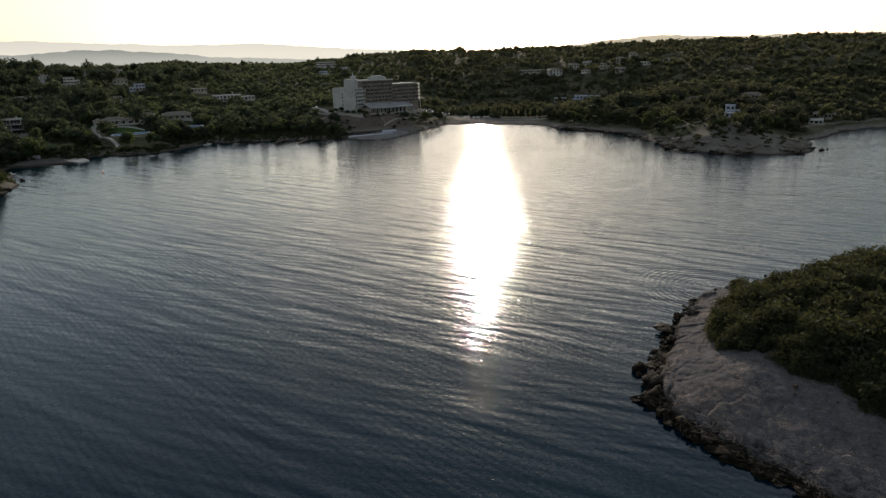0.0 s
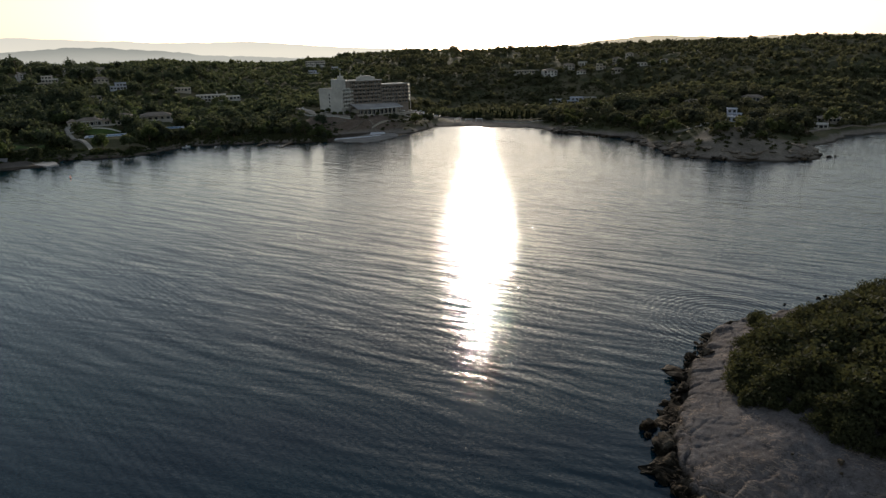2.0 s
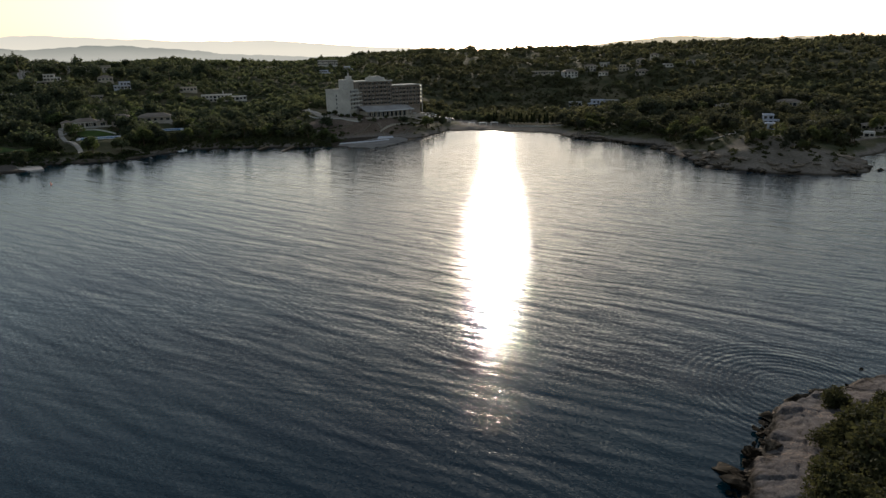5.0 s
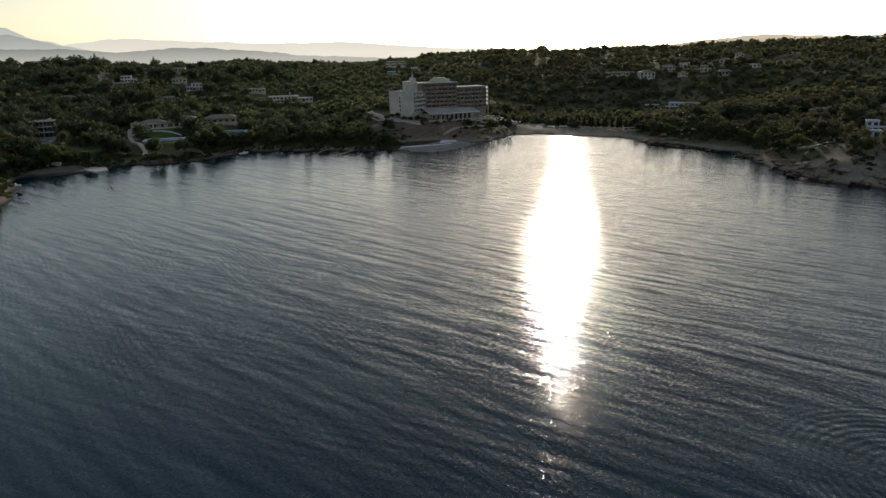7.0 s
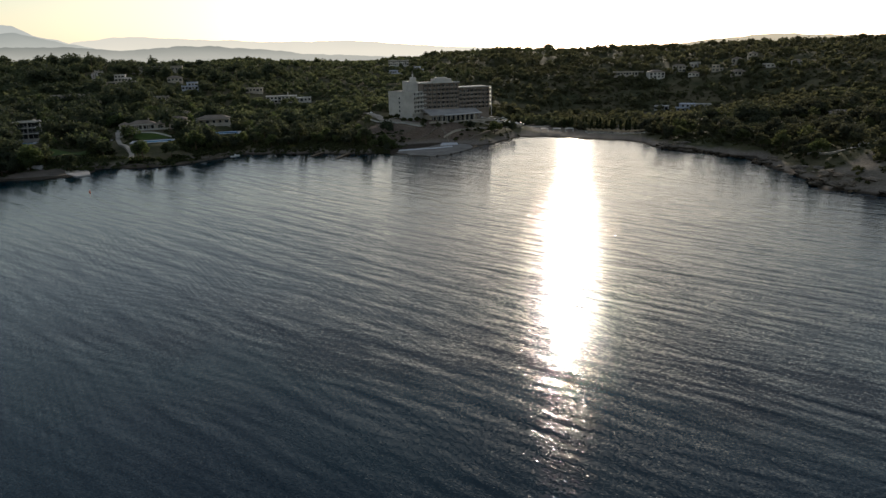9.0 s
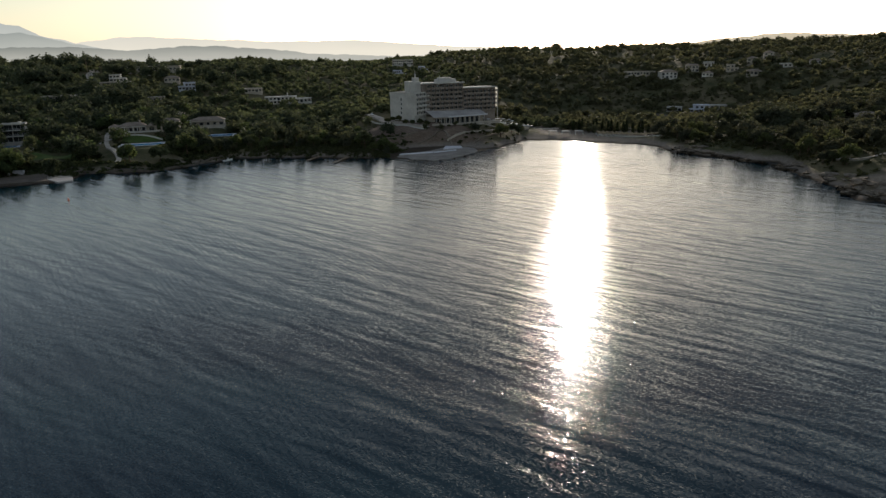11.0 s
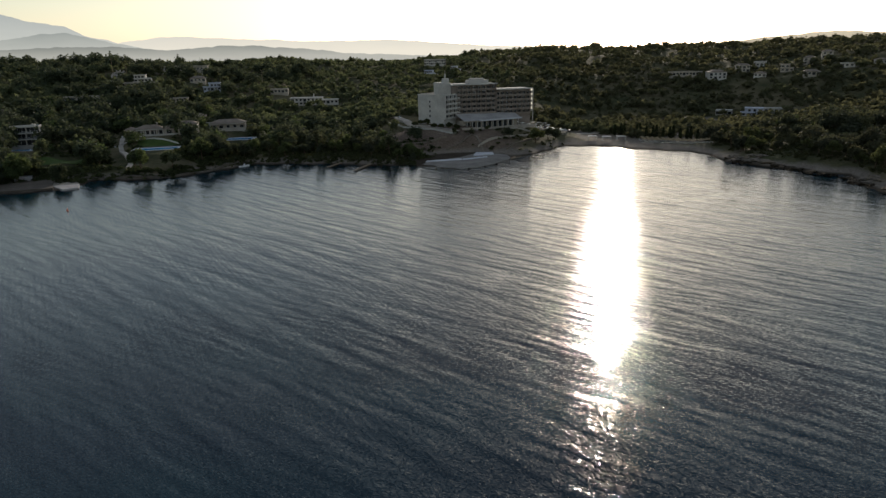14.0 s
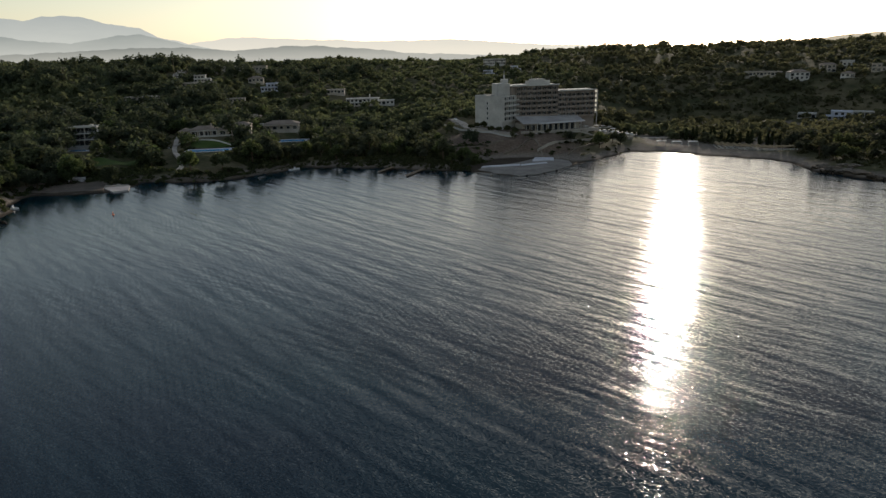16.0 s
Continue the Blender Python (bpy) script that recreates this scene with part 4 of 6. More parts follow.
facade(hotel, CROSS @ pose(0.3, 0, 0.9), 8, 5, 3.05, 4.1, 1.6, PLASTER)
slot = None
for f in range(4):
    at = CROSS @ pose(-0.02, 11.6, 1.9 + f * 3.05)
    if slot is None:
        slot = placed(part("end_window", boxes((-0.06, 0.05, -0.6, 0.6, 0, 1.5)), GLASS, hotel), at)
        part("window_frame", boxes((-0.1, 0.04, -0.72, -0.6, -0.1, 1.6), (-0.1, 0.04, 0.6, 0.72, -0.1, 1.6), (-0.1, 0.04, -0.6, 0.6, 1.5, 1.6), (-0.14, 0.04, -0.6, 0.6, -0.1, 0)), STEEL, slot)
    else:
        w = shared(slot, "end_window", at, hotel)
        shared(slot.children[0], "window_frame", Matrix(), w)
# the open stair at the far end, screened with translucent glass blocks
m = Nodes("glass_blocks")
m.done((0.7, 0.7, 0.68), 0.4)
glow_through = m.n.new("ShaderNodeBsdfTranslucent")
glow_through.inputs["Color"].default_value = (0.95, 0.93, 0.88, 1)
mixed = m.node("ShaderNodeMixShader", Fac=0.85)
m.put(m.bsdf.outputs[0], mixed.inputs[1])
m.put(glow_through.outputs[0], mixed.inputs[2])
m.put(mixed.outputs[0], m.n["Material Output"].inputs["Surface"])
for f in range(5):
    part("glass_block_screen", boxes((57.6, 59.5, 1.05, 1.15, 3.92 + f * 3.05, 5.62 + f * 3.05)), m.mat, hotel, "pale translucent glass-block screen").matrix_local = MAIN
    part("open_stair_landing", boxes((57.5, 59.6, 1.0, 5.0, 2.6 + f * 3.05, 2.9 + f * 3.05), (57.5, 59.6, 1.0, 1.2, 2.9 + f * 3.05, 3.9 + f * 3.05)), PLASTER, hotel).matrix_local = MAIN
part("stair_end_wall", boxes((59.6, 60.0, 0.6, 1.2, -4, 17.4)), PLASTER, hotel).matrix_local = MAIN
# the low front with its white canopy
PODIUM = pose(16.5, -12.5, 0, 0, 0, 40)
part("podium_wall", boxes((-6, 35, 0, 10, -7, -0.6)), CREAM, hotel).matrix_local = PODIUM
bm = boxes((-7, 36, -4, 10.5, -0.6, -0.2))
for v in bm.verts:
    v.co.z += (v.co.y + 4) / 14.5 * 4.0
part("podium_roof", bm, CONCRETE, hotel, "pale grey sloping canopy roof").matrix_local = PODIUM
part("canopy_edge", boxes((4, 36.4, -4.5, -4.0, -0.9, 0.0)), WHITEDECK, hotel, "white canopy edge").matrix_local = PODIUM
column = None
for k in range(11):
    at = PODIUM @ pose(-5 + k * 3.9, -3.6, -5.5)
    if column is None:
        bm = bmesh.new()
        bmesh.ops.create_cone(bm, cap_ends=True, segments=10, radius1=0.24, radius2=0.24, depth=4.9, matrix=Matrix.Translation((0, 0, 2.45)))
        column = placed(part("column", bm, PLASTER, hotel, smooth=True), at)
    else:
        shared(column, "column", at, hotel)
for k in range(9):
    part("podium_window", boxes((-4 + k * 4.0, -1 + k * 4.0, -0.06, 0.04, -5.6, -1.6)), GLASS, hotel).matrix_local = PODIUM
part("podium_terrace", boxes((-9, 44, -9, 0, -6.6, -5.5), (-9, 44, -9.25, -9, -6.6, -4.6)), PATHWAY, hotel, "paved terrace with a low wall").matrix_local = PODIUM
KEEP_CLEAR += [(-112, 566, 24), (-95, 577, 18), (-80, 590, 18), (-63, 598, 17), (-80, 565, 14), (-70, 576, 14), (-62, 588, 10), (-105, 540, 9), (-90, 547, 10)]


# ---- houses ----
def house(x, y, w, d, storeys, turn, roof="flat", wall=None, label="white rendered house with a flat roof among trees", bays=0, porch=0.0, z=None, storey=3.0, chimney=False, clear=None, group=""):
    """A house: walls, roof, windows with frames, a door, and a porch on posts."""
    wall = wall or PLASTER
    thing = new("house")
    thing.matrix_world = pose(x, y, float(height(x, y)) + (1.4 if x < -200 else 0.0) if z is None else z, 0, 0, turn)
    tall = storeys * storey
    # two-storey flat houses step back: the upper floor covers two thirds and leaves a roof terrace
    stepped = roof == "flat" and storeys == 2 and w < 25
    u0, u1 = (-w / 2, w / 2) if not stepped else ((-w / 2 + 0.32 * w, w / 2) if int(abs(x)) % 2 else (-w / 2, w / 2 - 0.32 * w))
    if stepped:
        part("wall", boxes((-w / 2, w / 2, -d / 2, d / 2, -6.5, storey), (u0, u1, -d / 2 + 0.9, d / 2, storey, tall)), wall, thing)
        part("terrace_slab", boxes((-w / 2 - 0.3, w / 2 + 0.3, -d / 2 - 1.3, -d / 2 + 0.88, storey - 0.22, storey + 0.02), (-w / 2 - 0.3, w / 2 + 0.3, -d / 2 - 1.3, -d / 2 - 1.18, storey + 0.02, storey + 0.85)), wall, thing)
    else:
        part("wall", boxes((-w / 2, w / 2, -d / 2, d / 2, -6.5, tall)), wall, thing)
    if roof == "flat":
        f0 = -d / 2 + (0.9 if stepped else 0.0)
        part("roof", boxes((u0 - 0.25, u1 + 0.25, f0 - 0.8, d / 2 + 0.25, tall, tall + 0.25), (u0 - 0.25, u1 + 0.25, f0 - 0.8, f0 - 0.6, tall + 0.25, tall + 0.5),
                           (u0 - 0.25, u1 + 0.25, d / 2, d / 2 + 0.25, tall + 0.25, tall + 0.5), (u0 - 0.25, u0, f0 - 0.6, d / 2, tall + 0.25, tall + 0.5), (u1, u1 + 0.25, f0 - 0.6, d / 2, tall + 0.25, tall + 0.5)), wall, thing)
    else:
        o, up, r = 0.6, min(w, d) * 0.24, max(w - d, 0.6) / 2
        bm = bmesh.new()
        c = [bm.verts.new(p) for p in ((-w / 2 - o, -d / 2 - o, tall), (w / 2 + o, -d / 2 - o, tall), (w / 2 + o, d / 2 + o, tall), (-w / 2 - o, d / 2 + o, tall))]
        e = [bm.verts.new((p.co.x, p.co.y, tall + 0.2)) for p in c]
        t = [bm.verts.new((-r, 0, tall + up)), bm.verts.new((r, 0, tall + up))]
        bm.faces.new(c[::-1])
        for k in range(4):
            bm.faces.new((c[k], c[(k + 1) % 4], e[(k + 1) % 4], e[k]))
        bm.faces.new((e[0], e[1], t[1], t[0])), bm.faces.new((e[1], e[2], t[1])), bm.faces.new((e[2], e[3], t[0], t[1])), bm.faces.new((e[3], e[0], t[0]))
        part("roof", bm, TILE, thing, "hipped weathered tile roof")
    if chimney:
        part("chimney", boxes((w * 0.2, w * 0.2 + 0.9, 0.4, 1.3, tall, tall + 3.0), (w * 0.2 - 0.1, w * 0.2 + 1.0, 0.3, 1.4, tall + 3.0, tall + 3.3)), wall, thing)
    bays = bays or max(2, int(w / 3.2))
    window = None
    for f in range(storeys):
        for b in range(bays):
            mid = -w / 2 + (b + 0.5) * w / bays
            if f and not u0 + 0.6 < mid < u1 - 0.6:
                continue
            at = pose(mid, -d / 2 + (0.9 if stepped and f else 0.0), f * storey + 0.75)
            if (b + f + int(abs(y))) % 3 == 0:
                at = at @ pose(0, 0, -0.62) @ Matrix.Diagonal((1.35, 1.0, 1.32, 1.0))
            if window is None:
                s = min(0.9, w / bays * 0.32)
                window = placed(part("window", boxes((-s, s, -0.04, 0.05, 0, 1.65)), GLASS, thing), at)
                part("window_frame", boxes((-s - 0.12, -s, -0.09, 0.04, -0.1, 1.77), (s, s + 0.12, -0.09, 0.04, -0.1, 1.77), (-s, s, -0.09, 0.04, 1.65, 1.77), (-s - 0.15, s + 0.15, -0.16, 0.04, -0.18, -0.1)), RAIL, window)
            else:
                ob = shared(window, "window", at, thing)
                shared(window.children[0], "window_frame", Matrix(), ob)
    if porch:
        part("porch_roof", boxes((-w / 2, w / 2, -d / 2 - porch, -d / 2 - 0.02, storey - 0.35, storey - 0.1)), wall, thing)
        part("terrace", boxes((-w / 2 - 1, w / 2 + 1, -d / 2 - porch - 1, -d / 2 - 0.02, -2.5, 0.05), (-w / 2 - 1, w / 2 + 1, -d / 2 - porch - 1.15, -d / 2 - porch - 1, -2.5, 0.9)), PATHWAY, thing)
        post = None
        for k in range(bays + 1):
            at = pose(-w / 2 + 0.2 + k * (w - 0.4) / bays, -d / 2 - porch + 0.25, 0.05)
            if post is None:
                post = placed(part("post", boxes((-0.16, 0.16, -0.16, 0.16, 0, storey - 0.4)), wall, thing), at)
            else:
                shared(post, "post", at, thing)
    KEEP_CLEAR.append((x, y, clear or (max(w, d) * (0.52 if y < 545 else 0.44) + 1.5)))
    dx, dy = -x * 0.02, -(y - 100) * 0.02
    n = math.hypot(dx, dy)
    KEEP_CLEAR.append((x + dx / n * (d * 0.5 + 4), y + dy / n * (d * 0.5 + 4), max(w, d) * 0.3 + 1, 1) if x < -200 else (x, y, 3))
    if x < -200:
        for k in (-0.3, 0.0, 0.3):
            KEEP_CLEAR.append((x + dx / n * (d * 0.5 + 7) - dy / n * w * k, y + dy / n * (d * 0.5 + 7) + dx / n * w * k, min(w, 30) * 0.22 + 2.5))
    return tagged(thing, label, "house", group)


def terrace_villa(x, y, z, turn):
    """Three stacked storeys, each set back behind its own terrace."""
    thing = new("terrace_villa")
    thing.matrix_world = pose(x, y, z, 0, 0, turn)
    for f in range(3):
        w, back, z0 = 17 - 1.6 * f, f * 2.6, f * 3.4
        part("storey_wall", boxes((-w / 2, -w / 2 + 0.35, -4 + back, 6, z0, z0 + 3.1), (w / 2 - 0.35, w / 2, -4 + back, 6, z0, z0 + 3.1), (-w / 2 + 0.35, w / 2 - 0.35, 5.7, 6, z0, z0 + 3.1), (-0.3, 0.3, -3.8 + back, -3.4 + back, z0, z0 + 3.1)), PLASTER, thing)
        part("floor_slab", boxes((-w / 2 - 0.8, w / 2 + 0.8, -6.6 + back, 6.2, z0 + 3.1, z0 + 3.4)), PLASTER, thing)
        glass = part("window_wall", boxes((-w / 2 + 0.4, -0.35, -3.45 + back, -3.35 + back, z0 + 0.05, z0 + 3.05), (0.35, w / 2 - 0.4, -3.45 + back, -3.35 + back, z0 + 0.05, z0 + 3.05)), GLASS, thing)
        part("window_frame", boxes(*[(-w / 2 + 0.4 + k * (w - 0.8) / 6 - 0.05, -w / 2 + 0.4 + k * (w - 0.8) / 6 + 0.05, -3.52 + back, -3.33 + back, z0 + 0.05, z0 + 3.05) for k in range(7)]), STEEL, glass)
        if f:
            part("terrace_railing", boxes((-w / 2 - 0.7, w / 2 + 0.7, -6.6 + back + 2.6 - 2.6, -6.54 + back, z0 + 0.9, z0 + 0.98), *[(-w / 2 - 0.7 + k * (w + 1.36) / 8, -w / 2 - 0.64 + k * (w + 1.36) / 8, -6.6 + back, -6.54 + back, z0, z0 + 0.9) for k in range(9)]), STEEL, thing)
    part("roof_parapet", boxes((-7.5, 7.5, -1.6, -1.35, 10.2, 10.8), (-7.5, 7.5, 5.9, 6.15, 10.2, 10.8), (-7.5, -7.25, -1.35, 5.9, 10.2, 10.8), (7.25, 7.5, -1.35, 5.9, 10.2, 10.8), (3.5, 5.0, 1, 3, 10.2, 11.6)), PLASTER, thing)
    part("lower_terrace", boxes((-9.5, 9.5, -12, -4.2, -3, 0.0), (-9.5, 9.5, -12.25, -12, -3, 0.9), (-9.5, -5.0, 0, 6, -3, -0.01)), PATHWAY, thing)
    part("pergola", boxes(*[(-9.2, -5.2, -10 + 1.2 * k, -9.85 + 1.2 * k, 2.5, 2.65) for k in range(5)], (-9.3, -9.15, -10.2, -5, 0, 2.5), (-5.2, -5.05, -10.2, -5, 2.4, 2.5), (-5.2, -5.05, -10.2, -10.05, 0, 2.4)), WOOD, thing)
    KEEP_CLEAR.extend([(x, y, 10), (x + 6.5, y - 6, 9), (x + 13, y - 12, 9, 1), (x + 20, y - 18, 8, 1), (x + 26, y - 23, 6, 1)])
    return tagged(thing, "white modern villa with three stacked terraces on a wooded slope", "villa")


def colonnade_villa(x, y, z, turn):
    """A low villa: two hipped wings, a middle colonnade and a balustraded terrace."""
    thing = new("colonnade_villa")
    thing.matrix_world = pose(x, y, z, 0, 0, turn)

    def hip(w0, w1, d0, d1, z0, up, o=0.5):
        bm = bmesh.new()
        c = [bm.verts.new(p) for p in ((w0 - o, d0 - o, z0), (w1 + o, d0 - o, z0), (w1 + o, d1 + o, z0), (w0 - o, d1 + o, z0))]
        e = [bm.verts.new((p.co.x, p.co.y, z0 + 0.22)) for p in c]
        w, d = w1 - w0, d1 - d0
        cx, cy, r = (w0 + w1) / 2, (d0 + d1) / 2, max(w - d, 0.4) / 2
        s = max(d - w, 0) / 2
        t = [bm.verts.new((cx - r, cy - s, z0 + up)), bm.verts.new((cx + r, cy + s, z0 + up))]
        bm.faces.new(c[::-1])
        for k in range(4):
            bm.faces.new((c[k], c[(k + 1) % 4], e[(k + 1) % 4], e[k]))
        bm.faces.new((e[0], e[1], t[1], t[0])), bm.faces.new((e[1], e[2], t[1])), bm.faces.new((e[2], e[3], t[0], t[1])), bm.faces.new((e[3], e[0], t[0]))
        return bm
    part("middle_wall", boxes((-9, 9, 0, 9, -2, 3.8)), CREAM, thing)
    for sx in (-1, 1):
        part("wing_wall", boxes((sx * 12 - 3.2, sx * 12 + 3.2, -2.5, 9, -2, 3.6)), CREAM, thing)
        part("wing_roof", hip(sx * 12 - 3.2, sx * 12 + 3.2, -2.5, 9, 3.6, 2.0), TILE, thing)
        w = part("wing_window", boxes((sx * 12 - 1.6, sx * 12 + 1.6, -2.56, -2.45, 0.3, 2.7)), GLASS, thing)
        part("window_frame", boxes((sx * 12 - 1.75, sx * 12 - 1.6, -2.62, -2.46, 0.2, 2.85), (sx * 12 + 1.6, sx * 12 + 1.75, -2.62, -2.46, 0.2, 2.85), (sx * 12 - 1.6, sx * 12 + 1.6, -2.62, -2.46, 2.7, 2.85), (sx * 12 - 0.06, sx * 12 + 0.06, -2.62, -2.46, 0.3, 2.7)), PLASTER, w)
    part("middle_roof", hip(-8.7, 8.7, -1.8, 9, 4.0, 2.6), TILE, thing)
    part("fascia", boxes((-8.9, 8.9, -2.2, -1.75, 3.3, 4.0)), PLASTER, thing)
    for k in range(7):
        bm = bmesh.new()
        bmesh.ops.create_cone(bm, cap_ends=True, segments=10, radius1=0.3, radius2=0.24, depth=3.3, matrix=Matrix.Translation((-8.1 + k * 2.7, -2.0, 1.65)))
        box(bm, -8.5 + k * 2.7, -7.7 + k * 2.7, -2.4, -1.6, 0, 0.2)
        part("column", bm, PLASTER, thing)
    for k in range(4):
        part("window", boxes((-7.6 + k * 4.1, -4.7 + k * 4.1, -0.06, 0.05, 0.1, 2.8)), GLASS, thing)
    part("terrace", boxes((-17, 19, -6.5, -0.05, -3.2, -0.05)), PATHWAY, thing)
    part("terrace_wall", boxes((-17, 19, -6.8, -6.5, -3.2, 0.85)), PLASTER, thing, "white terrace parapet")
    part("chimney", boxes((4, 5, 5, 6, 4, 7.4), (3.85, 5.15, 4.85, 6.15, 7.4, 7.7)), CREAM, thing)
    thing.scale = (0.94, 0.85, 0.9)
    KEEP_CLEAR.extend([(x - 6, y - 4, 9), (x + 6, y + 4, 9), (x + 4, y - 6, 10), (x + 11, y - 13, 11), (x + 20, y - 20, 11, 1), (x + 28, y - 28, 11, 1), (x + 36, y - 36, 11, 1), (x + 44, y - 44, 9, 1)])
    return tagged(thing, "cream villa with hipped roofs and a white colonnade", "villa")


# villas along the shore road
terrace_villa(-337, 447, 11.2, 36)
colonnade_villa(-283, 487, 12.4, 33)
house(-262, 497, 12, 8, 2, 30, "hip", CREAM, "cream two-storey house behind a villa", 3, z=12.0, storey=3.2)
house(-252, 527, 22, 10, 1, 26, "hip", CREAM, "cream low villa with a tiled roof above a pool", 5, 2.5, storey=3.6)
house(-274, 536, 10, 8, 1, 26, "flat", PLASTER, "white flat-roofed annexe beside a villa", 3)
house(-262, 668, 28, 10, 2, 22, "flat", PLASTER, "white hillside villa with arcades and a chimney", 8, 3.0, z=16.0, chimney=True)
house(-240, 668, 14, 9, 1, 22, "flat", PLASTER, "low white wing of a hillside villa", 4)
house(-412, 648, 14, 9, 2, 32, "flat", PLASTER, "white two-storey house on the wooded hillside", 5, 2.0, z=38.0)
house(-407, 637, 30, 9, 1, 32, "flat", CREAM, "long cream terrace house on the wooded hillside", 8, 2.0, z=35.0)
house(-440, 735, 62, 12, 1, 30, "flat", CREAM, "long low cream building on the ridge", 16, z=float(height(-440, 735)) + 6.0, storey=4.0)
house(-357, 670, 15, 9, 2, 30, "flat", BLUEWALL, "pale blue-white house on the wooded hillside", 5, storey=3.2)
house(-385, 690, 14, 9, 1, 30, "hip", CREAM, "cream house with a tiled roof among pines", 4)
house(-410, 572, 26, 9, 1, 35, "flat", CREAM, "low cream house half hidden by pines", 6)
house(-352, 612, 16, 8, 1, 32, "flat", CREAM, "cream house with a flat roof on the slope", 5)
house(-300, 560, 14, 8, 1, 30, "hip", CREAM, "small house with a tiled roof on the slope", 4)
house(-331, 591, 12, 8, 1, 30, "hip", CREAM, "small cream house with a tiled roof among pines", 5)
house(-300, 690, 16, 9, 1, 24, "flat", CREAM, "low cream house among pines", 5)
house(-215, 930, 26, 10, 2, 14, "flat", PLASTER, "white apartment house on the ridge", 10, group="ridge houses")
house(-198, 850, 15, 9, 2, 14, "flat", BLUEWALL, "pale house on the ridge road", 7, group="ridge houses")
house(-172, 860, 11, 8, 2, 10, "flat", BLUEWALL, "pale house on the ridge road", 5, group="ridge houses")
# houses round the valley behind the beach
house(105, 697, 19, 10, 2, -12, "flat", BLUEWALL, "pale blue two-storey beach house", 5, 2.0, z=4.6)
house(88, 708, 12, 8, 1, -12, "flat", PLASTER, "low white beach bar with a pale roof", 4)
house(126, 706, 18, 6, 1, -8, "flat", PLASTER, "long white shed behind a beach house", 5)
house(66, 815, 30, 9, 1, 4, "flat", CREAM, "long cream building on the hillside", 10, clear=12)
house(92, 800, 16, 10, 2, 12, "hip", PLASTER, "white house with a tiled roof on the hillside", 4)
for x, y, w, s, t, r in ((118, 822, 18, 2, -8, "hip"), (133, 830, 14, 2, -20, "flat"), (128, 790, 14, 1, -14, "hip"), (152, 800, 15, 2, -14, "flat"), (172, 812, 12, 2, -20, "hip"),
                         (165, 772, 18, 1, -10, "hip"), (196, 780, 20, 1, -16, "flat"), (190, 825, 13, 2, -12, "hip"), (216, 770, 14, 1, -16, "hip"), (140, 858, 16, 1, -10, "flat")):
    house(x, y, w * 0.72, 7, s, t, r, PLASTER if (x + s) % 2 else CREAM, "pale hillside house with a tiled roof" if r == "hip" else "pale hillside house with a flat roof", group="hillside houses", clear=w * 0.34)
house(250, 900, 22, 10, 1, -14, "flat", CREAM, "low cream house high on the wooded hill", 6)
house(-58, 1108, 22, 12, 2, 3, "flat", CREAM, "flat-roofed house on the skyline", 6)
house(320, 1010, 26, 11, 2, -16, "flat", CREAM, "pale house on the far hill", 7)
# the headland on the other side of the bay
house(180, 474, 9, 7, 2, -16, "flat", BLUEWALL, "pale blue stepped house on the headland", 3, 2.0)
house(170, 452, 7, 5, 1, -16, "flat", BLUEWALL, "small pale blue house beside steps on the headland", 2)
house(180, 548, 18, 8, 1, -16, "hip", CREAM, "low house with a tiled roof behind the headland", 6)
house(228, 560, 16, 8, 1, -20, "hip", CREAM, "low house with a tiled roof behind the headland", 6)
house(200, 470, 14, 8, 1, -20, "flat", CREAM, "low cream house among headland trees", 4)
house(234, 466, 11, 6, 1, -24, "flat", PLASTER, "white waterside restaurant with a porch", 4, 3.0)
house(251, 486, 14, 6, 1, -26, "hip", CREAM, "long low waterside restaurant", 6, 3.0)
KEEP_CLEAR += [(234, 464, 9), (228, 455, 8), (224, 446, 7), (240, 458, 7), (176, 462, 7), (172, 445, 6), (166, 452, 9, 1), (162, 442, 9, 1), (158, 432, 8, 1), (218, 446, 8, 1), (240, 462, 9, 1)]


# ---- paths, walls, pools ----
def ribbon(name, line, width, material, label, category, lift=0.12, thick=0.4, kind="structure"):
    """A strip that follows the ground along a line."""
    pts = []
    for (ax, ay), (bx, by) in zip(line[:-1], line[1:]):
        n = max(2, int(math.hypot(bx - ax, by - ay) / 2.5))
        pts += [(ax + (bx - ax) * k / n, ay + (by - ay) * k / n) for k in range(n)]
    pts = np.array(pts + [line[-1]], float)
    for _ in range(3):
        pts[1:-1] = (pts[:-2] + 2 * pts[1:-1] + pts[2:]) / 4
    way = np.gradient(pts, axis=0)
    way /= np.linalg.norm(way, axis=1)[:, None]
    side = np.stack([-way[:, 1], way[:, 0]], 1) * width / 2
    l, r = pts + side, pts - side
    z = np.maximum(np.maximum(height(*l.T), height(*r.T)), height(*pts.T)) + lift
    rows = [np.c_[l, z], np.c_[r, z], np.c_[r, z - thick - lift - 1.2], np.c_[l, z - thick - lift - 1.2]]
    n = len(pts)
    verts = np.concatenate(rows)
    i = np.arange(n - 1)
    faces = np.concatenate([np.stack([a * n + i, b * n + i, b * n + i + 1, a * n + i + 1], 1) for a, b in ((0, 1), (1, 2), (2, 3), (3, 0))])
    ob = mesh_object(name, verts, faces, material)
    return tagged(ob, label, category, kind=kind)


def wall_line(line, tall, label="low stone retaining wall on the slope", material=None, width=0.45):
    return ribbon("retaining_wall", line, width, material or STONEWALL, label, "wall", tall, tall, "structure")


